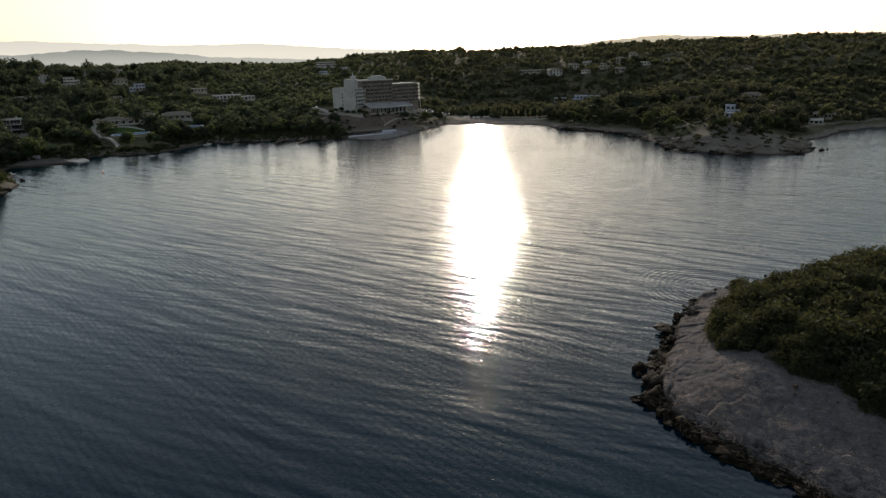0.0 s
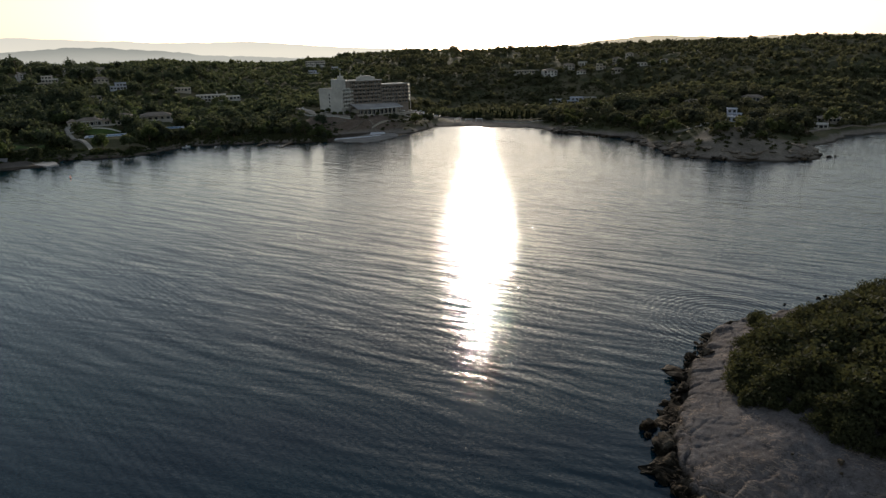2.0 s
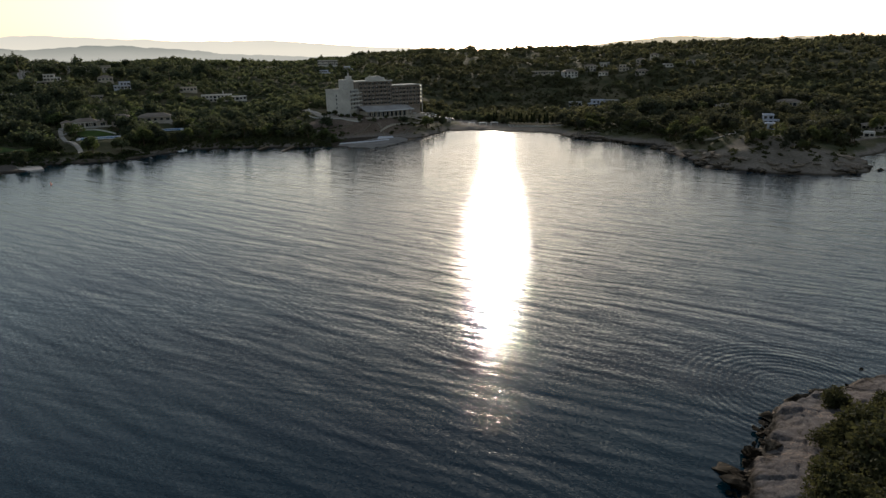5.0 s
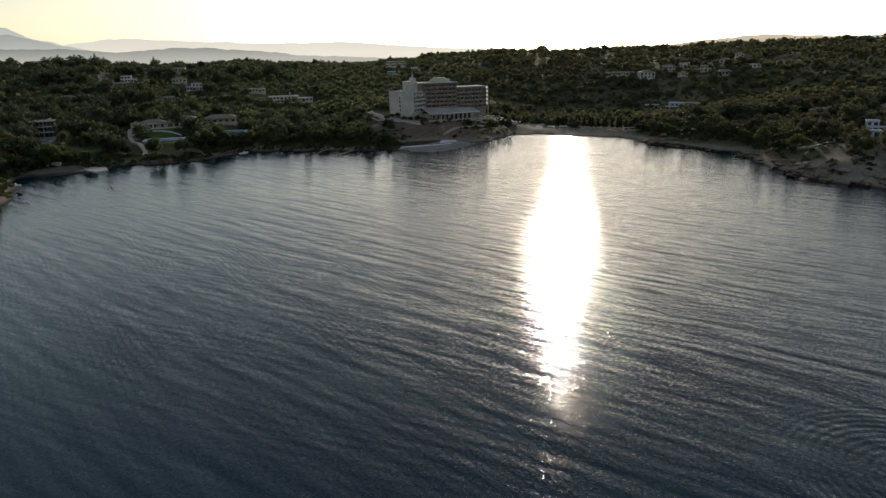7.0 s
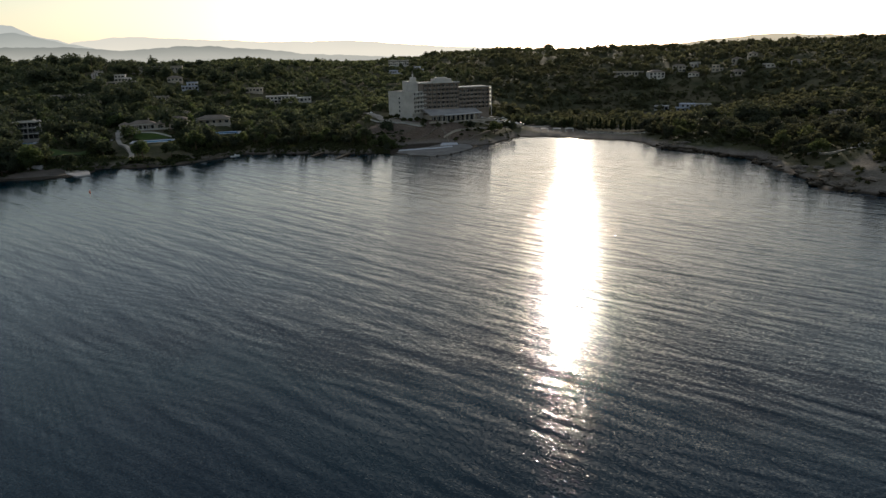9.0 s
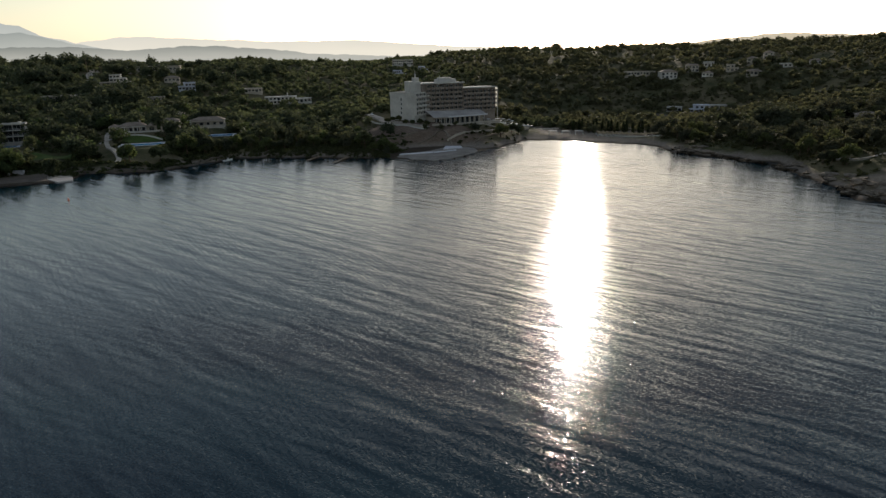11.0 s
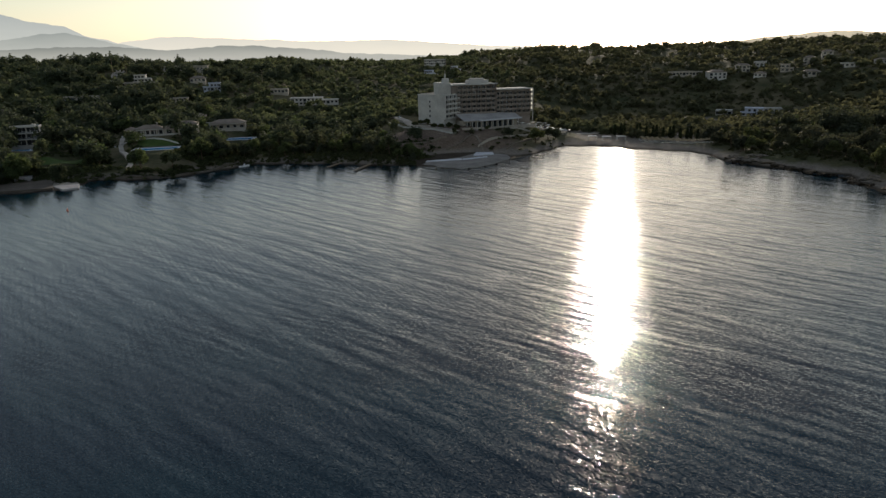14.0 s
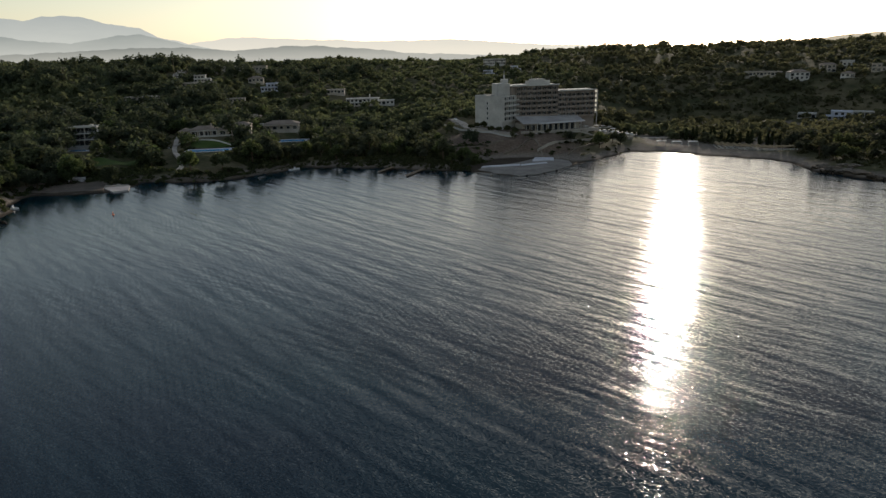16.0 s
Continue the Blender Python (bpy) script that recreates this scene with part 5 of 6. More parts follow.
ribbon("road_shore", [(-172, 600), (-150, 580), (-138, 563), (-124, 547), (-108, 538), (-94, 534)], 5.5, PATHWAY, "pale paved drive below the hotel", "road")
wall_line([(-152, 566), (-139, 552), (-124, 541), (-106, 533), (-96, 531)], 0.9, "curved pale retaining wall below the hotel drive", PLASTER)
ribbon("road_villas", [(-306, 500), (-296, 478), (-280, 456), (-266, 442), (-250, 428), (-244, 418)], 2.6, PATHWAY, "pale paved lane down to the shore", "road")
KEEP_CLEAR += [(-231, 427, 9), (-238, 436, 8), (-226, 434, 7), (-222, 438, 6), (-246, 424, 6), (-252, 432, 6), (-245, 444, 9), (-236, 436, 8), (-258, 438, 7), (-322, 428, 7), (-314, 420, 7), (-298, 478, 6), (-290, 468, 6), (-283, 457, 7), (-275, 449, 7), (-268, 441, 7), (-260, 434, 7), (-252, 426, 7)]
ribbon("path_villa", [(-318, 440), (-308, 432), (-306, 424)], 2.2, PATHWAY, "pale garden path", "path")
ribbon("road_hill", [(-440, 640), (-452, 668), (-470, 690), (-462, 720)], 9.0, PATHWAY, "pale dirt road on the hillside", "road")
KEEP_CLEAR += [(-440, 640, 7), (-446, 652, 7), (-450, 664, 7), (-460, 678, 7), (-434, 634, 8), (-440, 648, 7), (-428, 626, 7)]
ribbon("road_beach", [(-50, 575), (-20, 600), (20, 606), (60, 596), (90, 640), (120, 680)], 5.0, PATHWAY, "pale road behind the beach", "road")
ribbon("path_cove", [(206, 436), (226, 452), (252, 470), (290, 482)], 4.0, STONEWALL, "grey stone promenade along the cove", "path")
ribbon("path_headland", [(124, 440), (140, 432), (150, 440), (160, 452)], 2.4, PATHWAY, "pale footpath on the headland", "path")
ribbon("path_headland_top", [(160, 440), (150, 470), (156, 500)], 2.4, PATHWAY, "pale footpath on the headland", "path")
wall_line([(-92, 538), (-84, 545), (-70, 557), (-56, 568)], 1.3, "pale terrace wall below the hotel", CREAM)
wall_line([(-78, 519), (-68, 526), (-57, 542), (-47, 558)], 1.2, "pale terrace wall above the bathing platform", CREAM)
wall_line([(-60, 516), (-52, 531), (-44, 546)], 0.9)
wall_line([(-96, 512), (-88, 520), (-84, 530)], 0.8)
ribbon("path_terrace", [(-84, 541), (-72, 551), (-58, 564), (-46, 572)], 2.2, PATHWAY, "pale paved terrace path below the hotel", "path")
ribbon("path_platform", [(-88, 536), (-80, 526), (-74, 516), (-70, 508)], 1.1, STONEWALL, "stony path down to the bathing platform", "path")
wall_line([(-60, 562), (-48, 570), (-36, 576)], 0.8, "long stone terrace wall above the beach")
wall_line([(-130, 500), (-112, 508), (-98, 520)], 0.7)
wall_line([(-290, 462), (-270, 470), (-250, 476)], 1.0, "white garden wall in front of a villa", PLASTER)


def pool(x, y, w, d, turn, z, label):
    thing = new("swimming_pool")
    thing.matrix_world = pose(x, y, z, 0, 0, turn)
    part("surround", boxes((-w / 2 - 2, w / 2 + 2, -d / 2 - 0.9, -d / 2, -2.2, 0.0), (-w / 2 - 2, w / 2 + 2, d / 2, d / 2 + 2.5, -4, 0.12), (-w / 2 - 2, -w / 2, -d / 2, d / 2, -4, 0.12), (w / 2, w / 2 + 2, -d / 2, d / 2, -4, 0.12)), WHITEDECK, thing)
    part("pool_water", boxes((-w / 2, w / 2, -d / 2, d / 2, -1.5, -0.12)), POOL, thing)
    KEEP_CLEAR.append((x, y, w / 2 + 3))
    return tagged(thing, label, "pool")


pool(-254, 455, 22, 8, 28, 8.7, "blue pool in a white terrace below a villa")
pool(-234, 508, 18, 8, 24, 7.6, "blue pool below a low villa")
pool(-329, 434, 9, 8, 36, 9.75, "small bright blue pool below a modern villa")


def lawn(x, y, w, d, turn):
    n = 14
    u, v = np.meshgrid(np.linspace(-w / 2, w / 2, n), np.linspace(-d / 2, d / 2, n))
    c, s = math.cos(radians(turn)), math.sin(radians(turn))
    px, py = x + u * c - v * s, y + u * s + v * c
    z = height(px, py) + 0.25
    i = np.arange(n - 1)[:, None] * n + np.arange(n - 1)[None]
    ob = mesh_object("lawn", np.stack([px.ravel(), py.ravel(), z.ravel()], 1), np.stack([i, i + 1, i + n + 1, i + n], -1).reshape(-1, 4), LAWN, smooth=True)
    KEEP_CLEAR.append((x, y, max(w, d) * 0.5))
    return tagged(ob, "mown green lawn in a villa garden", "lawn", kind="structure")


lawn(-263, 468, 24, 10, 28)
lawn(-288, 420, 26, 14, 30)


# ---- the bathing platform and the jetty ----
def prism(points, z0, z1):
    bm = bmesh.new()
    lo = [bm.verts.new((x, y, z0)) for x, y in points]
    hi = [bm.verts.new((x, y, z1)) for x, y in points]
    n = len(points)
    bm.faces.new(hi), bm.faces.new(lo[::-1])
    for k in range(n):
        bm.faces.new((lo[k], lo[(k + 1) % n], hi[(k + 1) % n], hi[k]))
    bmesh.ops.recalc_face_normals(bm, faces=bm.faces)
    bmesh.ops.bevel(bm, geom=list(bm.edges), offset=0.06, segments=1, affect="EDGES")
    return bm


platform = new("bathing_platform")
part("slab", prism([(-99, 470), (-92, 467.5), (-88, 463), (-80, 462), (-75, 459), (-70, 463.5), (-66, 466), (-63, 474), (-60, 478), (-58, 486), (-55.5, 491), (-55, 498), (-60, 513), (-77, 513), (-84, 496), (-98, 479)], -2, 0.45), surface("stained_concrete", (0.13, 0.118, 0.106), (0.26, 0.24, 0.22), 0.9, 0.12, 0.9, 0.02), platform)
part("raised_terrace", prism([(-99, 476.5), (-80.5, 486), (-81.5, 490), (-99, 480)], 0.3, 0.85), WHITEDECK, platform, "white painted raised terrace")
part("upper_terrace", prism([(-77, 500), (-66, 506), (-68, 514), (-78, 512)], 0.3, 0.95), WHITEDECK, platform, "white painted upper terrace")
part("low_step", prism([(-80, 486), (-68, 497), (-69, 500), (-81, 490)], 0.3, 0.65), WHITEDECK, platform, "white painted low terrace")
tagged(platform, "concrete bathing platform with white terraces at the shore", "bathing platform")
KEEP_CLEAR += [(-82, 480, 24), (-68, 500, 20)]

jetty = new("jetty")
part("slab", prism([(-262, 386), (-249, 379.5), (-244.5, 384.5), (-252, 393)], -2.5, 0.8), CONCRETE, jetty, "pale concrete slab")
part("slipway", prism([(-268, 391), (-262.2, 386.2), (-252.4, 393.4), (-264, 399)], -1.5, 0.95), PATHWAY, jetty)
tagged(jetty, "pale concrete jetty slab at the shore", "jetty")
hut = part("beach_hut", boxes((-3.6, 3.6, -1.6, 1.6, -1.0, 1.1), (-3.9, 3.9, -1.9, 1.9, 1.1, 1.3)), WHITEDECK)
hut.matrix_world = pose(-287, 394, 1.9, 0, 0, 25)
tagged(hut, "small low white beach store", "hut")
shelf = part("shore_shelf", prism([(-288, 367), (-275, 369), (-263, 376), (-255, 380), (-263, 388), (-270, 397), (-280, 401), (-290, 396), (-295, 382)], -2, 1.15), surface("pale_gravel", (0.075, 0.064, 0.055), (0.14, 0.12, 0.10), 1.5, 0.3, 0.95, 0.05))
tagged(shelf, "pale gravel shelf beside the jetty", "shore", kind="structure")
KEEP_CLEAR += [(-274, 380, 15), (-252, 386, 10)]
ribbon("shore_strip", [(-262, 402), (-246, 409), (-232, 411), (-222, 415), (-214, 424), (-207, 440), (-203, 452)], 2.6, shelf.data.materials[0], "narrow pale gravel strip along the shore", "shore", 0.15, 1.6)
KEEP_CLEAR += [(-246, 441, 11, 1), (-239, 429, 11, 1), (-262, 441, 9, 1), (-318, 420, 9, 1), (-308, 410, 9, 1), (-276, 410, 12, 1), (-226, 496, 10, 1), (-219, 485, 10, 1), (-213, 474, 9, 1), (-296, 478, 4, 1), (-288, 466, 5, 1), (-280, 456, 6, 1), (-272, 448, 6, 1), (-266, 442, 6, 1), (-258, 435, 6, 1), (-250, 428, 6, 1), (-45, 570, 9, 1), (-34, 574, 9, 1), (-54, 562, 8, 1), (-24, 582, 8, 1)]


def wooden_jetty(x, y, length, turn):
    """A narrow plank pier on posts that runs out from the rocks."""
    thing = new("wooden_jetty")
    thing.matrix_world = pose(x, y, 0, 0, 0, turn)
    for sx in (-0.75, 0.65):
        part("beam", boxes((sx, sx + 0.1, -length, 0, 0.55, 0.72)), WOOD, thing)
    plank = None
    for k in range(int(length / 0.34)):
        at = pose(0, -0.2 - k * 0.34, 0.72, 0, 0, 1.5 * math.sin(k * 2.3))
        if plank is None:
            plank = placed(part("plank", boxes((-0.9, 0.9, -0.15, 0.15, 0, 0.05)), WOOD, thing), at)
        else:
            shared(plank, "plank", at, thing)
    post = None
    for k in range(int(length / 3) + 1):
        for sx in (-0.85, 0.85):
            at = pose(sx, -0.4 - k * 3.0, 0)
            if post is None:
                bm = bmesh.new()
                bmesh.ops.create_cone(bm, cap_ends=True, segments=8, radius1=0.11, radius2=0.09, depth=3.0, matrix=Matrix.Translation((0, 0, -0.4)))
                post = placed(part("post", bm, WOOD, thing), at)
            else:
                shared(post, "post", at, thing)
    return tagged(thing, "narrow dark wooden jetty on posts", "jetty", "small wooden jetties")


wooden_jetty(-145.5, 470, 17, -6)
wooden_jetty(-127.6, 466, 20, -4)


# ---- boats ----
def boat(x, y, turn, length, label):
    thing = new("boat")
    bm = bmesh.new()
    rings = []
    for k in range(7):
        s = k / 6
        half = length * 0.17 * (1 - max(0, s - 0.45) ** 2 * 3.2)
        rise = 0.55 + 0.35 * s * s
        xk = (s - 0.5) * length
        rings.append([bm.verts.new(p) for p in ((xk, -half, rise), (xk, -half * 0.72, -0.15), (xk, half * 0.72, -0.15), (xk, half, rise), (xk, half * 0.82, rise), (xk, half * 0.7, 0.2), (xk, -half * 0.7, 0.2), (xk, -half * 0.82, rise))])
    for a, b in zip(rings[:-1], rings[1:]):
        for k in range(8):
            bm.faces.new((a[k], a[(k + 1) % 8], b[(k + 1) % 8], b[k]))
    bm.faces.new(rings[0][::-1]), bm.faces.new(rings[-1])
    part("hull", bm, HULL, thing)
    part("console", boxes((-0.3, 0.5, -0.4, 0.4, 0.2, 1.2), (0.3, 0.5, -0.45, 0.45, 1.2, 1.7), bevel=0.05), HULL, thing)
    part("seat", boxes((-1.4, -0.9, -0.7, 0.7, 0.2, 0.65), bevel=0.05), DARKTRIM, thing)
    part("outboard_motor", boxes((-length / 2 - 0.45, -length / 2 - 0.02, -0.2, 0.2, 0.1, 1.15), (-length / 2 - 0.3, -length / 2 - 0.12, -0.07, 0.07, -0.6, 0.1), bevel=0.03), DARKTRIM, thing)
    thing.matrix_world = pose(x, y, 0.0, 0, 0, turn)
    return tagged(thing, label, "boat", "moored boats")


boat(-214, 431, 40, 8.0, "white motorboat moored at the shore")
boat(-197, 452, 60, 6.5, "small white and dark motorboat moored at the shore")
boat(-266, 343, 20, 5.5, "small white dinghy moored off the shore")
buoy = new("buoy")
bm = bmesh.new()
bmesh.ops.create_uvsphere(bm, u_segments=12, v_segments=8, radius=0.45)
part("float", bm, BUOY, buoy, smooth=True)
bm = bmesh.new()
bmesh.ops.create_cone(bm, cap_ends=True, segments=8, radius1=0.16, radius2=0.1, depth=0.9, matrix=Matrix.Translation((0, 0, 0.75)))
part("neck", bm, BUOY, buoy)
buoy.location = (-214, 346, 0.1)
tagged(buoy, "small orange mooring buoy on the water", "buoy")


# ---- the beach ----
def parasol(at):
    thing = new("parasol")
    bm = bmesh.new()
    bmesh.ops.create_cone(bm, cap_ends=True, segments=6, radius1=0.04, radius2=0.04, depth=2.5, matrix=Matrix.Translation((0, 0, 1.15)))
    part("pole", bm, WOOD, thing)
    bm = bmesh.new()
    bmesh.ops.create_cone(bm, cap_ends=False, segments=12, radius1=1.45, radius2=0.06, depth=0.75, matrix=Matrix.Translation((0, 0, 2.35)))
    bmesh.ops.solidify(bm, geom=list(bm.faces), thickness=0.07)
    part("canopy", bm, THATCH, thing)
    thing.matrix_world = at
    return tagged(thing, "straw beach parasol on a wooden pole", "parasol", "parasols on the beach")


def lounger(at):
    thing = new("sun_lounger")
    part("frame", boxes((-0.32, 0.32, -0.95, 0.95, 0.24, 0.30), (-0.3, -0.24, -0.9, -0.84, 0, 0.24), (0.24, 0.3, -0.9, -0.84, 0, 0.24), (-0.3, -0.24, 0.84, 0.9, 0, 0.24), (0.24, 0.3, 0.84, 0.9, 0, 0.24)), CLOTH, thing)
    bm = boxes((-0.31, 0.31, 0.0, 0.72, 0.0, 0.07))
    bmesh.ops.rotate(bm, cent=(0, 0, 0), matrix=Matrix.Rotation(radians(38), 3, "X"), verts=bm.verts)
    bmesh.ops.translate(bm, vec=(0, 0.35, 0.3), verts=bm.verts)
    part("backrest", bm, CLOTH, thing)
    part("mattress", boxes((-0.31, 0.31, -0.93, 0.35, 0.30, 0.38), bevel=0.02), GREENCLOTH, thing)
    thing.matrix_world = at
    return tagged(thing, "sun lounger with a green mattress on sand", "sun lounger", "sun loungers on the beach")


ps = [parasol(pose(0, 0, 0))]
ls = [lounger(pose(0, 0, 0))]
first = True
for row in range(3):
    for k in range(13):
        x, y = 20 + k * 3.1 - row * 0.6, 559 + row * 5.2 - (k * 3.1) * 0.36
        z = float(height(x, y))
        m = pose(x, y, z, 0, 0, 12 * k + 40 * row)
        for o, dx in ((ls, -1.0), (ls, 1.0), (ps, 0.0)):
            mm = pose(x + dx, y - 0.4, float(height(x + dx, y - 0.4)) + 0.02, 0, 0, -14 + 180) if o is ls else m
            if first and o is ls and dx < 0 or first and o is ps:
                o[0].matrix_world = mm
            else:
                copy_thing(o[0], mm)
        first = False


def pavilion(x, y, w, d, turn):
    thing = new("beach_canopy")
    thing.matrix_world = pose(x, y, float(height(x, y)), 0, 0, turn)
    bm = bmesh.new()
    c = [bm.verts.new(p) for p in ((-w / 2, -d / 2, 2.4), (w / 2, -d / 2, 2.4), (w / 2, d / 2, 2.4), (-w / 2, d / 2, 2.4))]
    t = bm.verts.new((0, 0, 2.85))
    for k in range(4):
        bm.faces.new((c[k], c[(k + 1) % 4], t))
    bmesh.ops.solidify(bm, geom=list(bm.faces), thickness=0.06)
    part("cloth_roof", bm, CLOTH, thing)
    for sx in (-1, 1):
        for sy in (-1, 1):
            part("post", boxes((sx * (w / 2 - 0.15) - 0.07, sx * (w / 2 - 0.15) + 0.07, sy * (d / 2 - 0.15) - 0.07, sy * (d / 2 - 0.15) + 0.07, -0.3, 2.4)), STEEL, thing)
    return tagged(thing, "white cloth canopy on posts above the beach", "canopy", "beach canopies")


for x, y in ((-12, 569), (-3, 567.5), (6, 569)):
    pavilion(x, y, 5.6, 4.4, 8)


# ---- cars ----
def car(x, y, turn, paint, label):
    thing = new("car")
    bm = boxes((-2.1, 2.1, -0.85, 0.85, 0.32, 0.85), bevel=0.12)
    box(bm, -1.5, 0.9, -0.75, 0.75, 0.85, 1.02, 0.05)
    part("body", bm, paint, thing)
    bm = boxes((-1.35, 0.75, -0.72, 0.72, 1.0, 1.42), bevel=0.14)
    part("cabin_glass", bm, GLASS, thing)
    part("roof", boxes((-1.1, 0.4, -0.66, 0.66, 1.42, 1.47), bevel=0.02), paint, thing)
    for sx in (-1.3, 1.3):
        for sy in (-0.82, 0.82):
            bm = bmesh.new()
            bmesh.ops.create_cone(bm, cap_ends=True, segments=14, radius1=0.32, radius2=0.32, depth=0.2, matrix=Matrix.Translation((sx, sy, 0.32)) @ Matrix.Rotation(radians(90), 4, "X"))
            part("wheel", bm, DARKTRIM, thing)
    for sy in (-0.6, 0.6):
        part("headlight", boxes((2.06, 2.13, sy - 0.16, sy + 0.16, 0.6, 0.74)), CLOTH, thing)
    thing.matrix_world = pose(x, y, float(height(x, y)) + 0.16, 0, 0, turn)
    return tagged(thing, label, "car", "parked cars")


car(-146, 575, 120, HULL, "white car on the pale hotel drive")
for k in range(9):
    x, y = -50 + k * 2.7, 577 + k * 1.7
    car(x, y, 110 + 3 * (k % 3), (HULL, STEEL, DARKTRIM)[k % 3], ("white car parked behind the beach", "silver car parked behind the beach", "dark car parked behind the beach")[k % 3])
KEEP_CLEAR += [(-5, 578, 15), (-40, 582, 14), (-24, 594, 10), (-143, 570, 12), (-124, 547, 9), (-104, 536, 8)]
for x, y, s in ((194.6, 375.4, 1.5), (198.5, 377, 0.9), (191, 379, 1.6), (122, 379, 1.6), (131, 374, 1.3), (150, 369.5, 1.5), (168, 366, 1.4), (182, 370, 1.6), (107, 443, 1.3), (-88, 458, 1.0), (-120, 461, 1.1),
                (-141, 462, 0.9), (-163, 462, 0.9), (60, 505, 1.2), (66, 495, 1.0), (80, 484, 1.1), (94, 476, 1.0), (-236, 300, 2.0), (-233, 288, 2.2), (-246, 324, 1.6), (-243, 407, 0.8), (-236, 409.5, 0.7), (-228, 411, 0.9), (-220, 414.5, 0.8), (-211, 427, 0.9), (-206, 437, 0.7),
                (-98, 468.6, 0.8), (-91, 465.6, 0.7), (-86, 461.4, 0.8), (-78, 459.2, 0.7), (-71, 461, 0.8), (-64, 468.6, 0.7), (-59.5, 478, 0.8)):
    rock(int(abs(x) * 7 + y), (s * 1.5, s, s * 0.7), "brown limestone rock at the mainland waterline", (x, y, 0.25), x * 3, 2, SHORE_ROCK)

headland = random.Random(31)
for k in range(110):
    f = headland.random()
    line = ((54, 520), (62, 503), (80, 487), (97, 469), (106, 441), (113, 402), (115, 385), (139, 369), (169, 363), (189, 375), (196, 386))
    j = min(int(f * 10), 9)
    g = f * 10 - j
    x, y = (line[j][0] * (1 - g) + line[j + 1][0] * g, line[j][1] * (1 - g) + line[j + 1][1] * g)
    s = headland.uniform(1.4, 4.0)
    up = headland.uniform(0, 13)
    x, y = x + (155 - x) * up / 60, y + (420 - y) * up / 60
    rock(900 + k, (s * 1.6, s, s * 0.42), "weathered brown limestone outcrop on the headland shore", (x, y, max(0.3, float(height(x, y)) + 0.1)), headland.uniform(0, 360), 2, SHORE_ROCK)


# ---- utility poles on the hillside ----
def utility_pole(x, y, tall, turn):
    thing = new("utility_pole")
    thing.matrix_world = pose(x, y, float(height(x, y)) - 0.4, 0, 0, turn)
    bm = bmesh.new()
    bmesh.ops.create_cone(bm, cap_ends=True, segments=8, radius1=0.24, radius2=0.14, depth=tall, matrix=Matrix.Translation((0, 0, tall / 2)))
    part("mast", bm, WOOD, thing)
    arm = part("crossarm", boxes((-1.3, 1.3, -0.08, 0.08, tall - 1.0, tall - 0.8)), WOOD, thing)
    for sx in (-1.1, 0.0, 1.1):
        bm = bmesh.new()
        bmesh.ops.create_cone(bm, cap_ends=True, segments=6, radius1=0.09, radius2=0.06, depth=0.3, matrix=Matrix.Translation((sx, 0, tall - 0.65)))
        part("insulator", bm, STEEL, arm)
    return tagged(thing, "grey wooden utility pole standing above the trees", "utility pole", "utility poles")


for x, y, tall in ((-512, 591, 19), (-508, 586, 17), (-445, 650, 19), (-328, 710, 17), (-432, 652, 17)):
    utility_pole(x, y, tall, 30)


# ---- sunshades and the arcaded wall beside the hotel ----
def sunshade(at):
    thing = new("sunshade")
    bm = bmesh.new()
    bmesh.ops.create_cone(bm, cap_ends=True, segments=6, radius1=0.05, radius2=0.05, depth=2.7, matrix=Matrix.Translation((0, 0, 1.2)))
    part("pole", bm, STEEL, thing)
    bm = bmesh.new()
    c = [bm.verts.new(p) for p in ((-1.6, -1.6, 2.25), (1.6, -1.6, 2.25), (1.6, 1.6, 2.25), (-1.6, 1.6, 2.25))]
    t = bm.verts.new((0, 0, 2.75))
    for k in range(4):
        bm.faces.new((c[k], c[(k + 1) % 4], t))
    bmesh.ops.solidify(bm, geom=list(bm.faces), thickness=0.05)
    part("canopy", bm, CLOTH, thing)
    thing.matrix_world = at
    return tagged(thing, "square white sunshade on the hotel terrace", "sunshade", "terrace sunshades")


shade = None
for row in range(2):
    for k in range(6):
        x, y = -66 + k * 4.0 + row * 2.5, 583 + k * 3.6 - row * 4.5
        m = pose(x, y, float(height(x, y)), 0, 0, 40 + 7 * k)
        shade = sunshade(m) if shade is None else (copy_thing(shade, m), shade)[1]
KEEP_CLEAR += [(-46, 558, 9), (-38, 562, 9), (-52, 554, 8), (-34, 568, 8), (-30, 560, 8), (-64, 582, 6), (-56, 589, 6), (-48, 597, 6), (-60, 574, 7, 1), (-50, 582, 7, 1)]

arcade = new("arcaded_wall")
arcade.matrix_world = pose(-51, 561.5, 2.6, 0, 0, 23)
part("wall", boxes((0, 24, 0, 1.0, -2.5, 0.4), (0, 24, 0, 1.0, 2.6, 3.4), *[(3.0 * k, 3.0 * k + 1.1, 0, 1.0, 0.4, 2.6) for k in range(8)], (23.0, 24, 0, 1.0, 0.4, 2.6), bevel=0.03), CREAM, arcade)
for k in range(8):
    part("niche", boxes((3.0 * k + 1.1, min(3.0 * k + 3.0, 23.0), 0.85, 0.98, 0.4, 2.6)), STONEWALL, arcade, "dark stone niche")
part("coping", boxes((-0.2, 24.2, -0.2, 1.2, 3.4, 3.6)), PATHWAY, arcade)
tagged(arcade, "beige arcaded retaining wall above the beach", "wall")


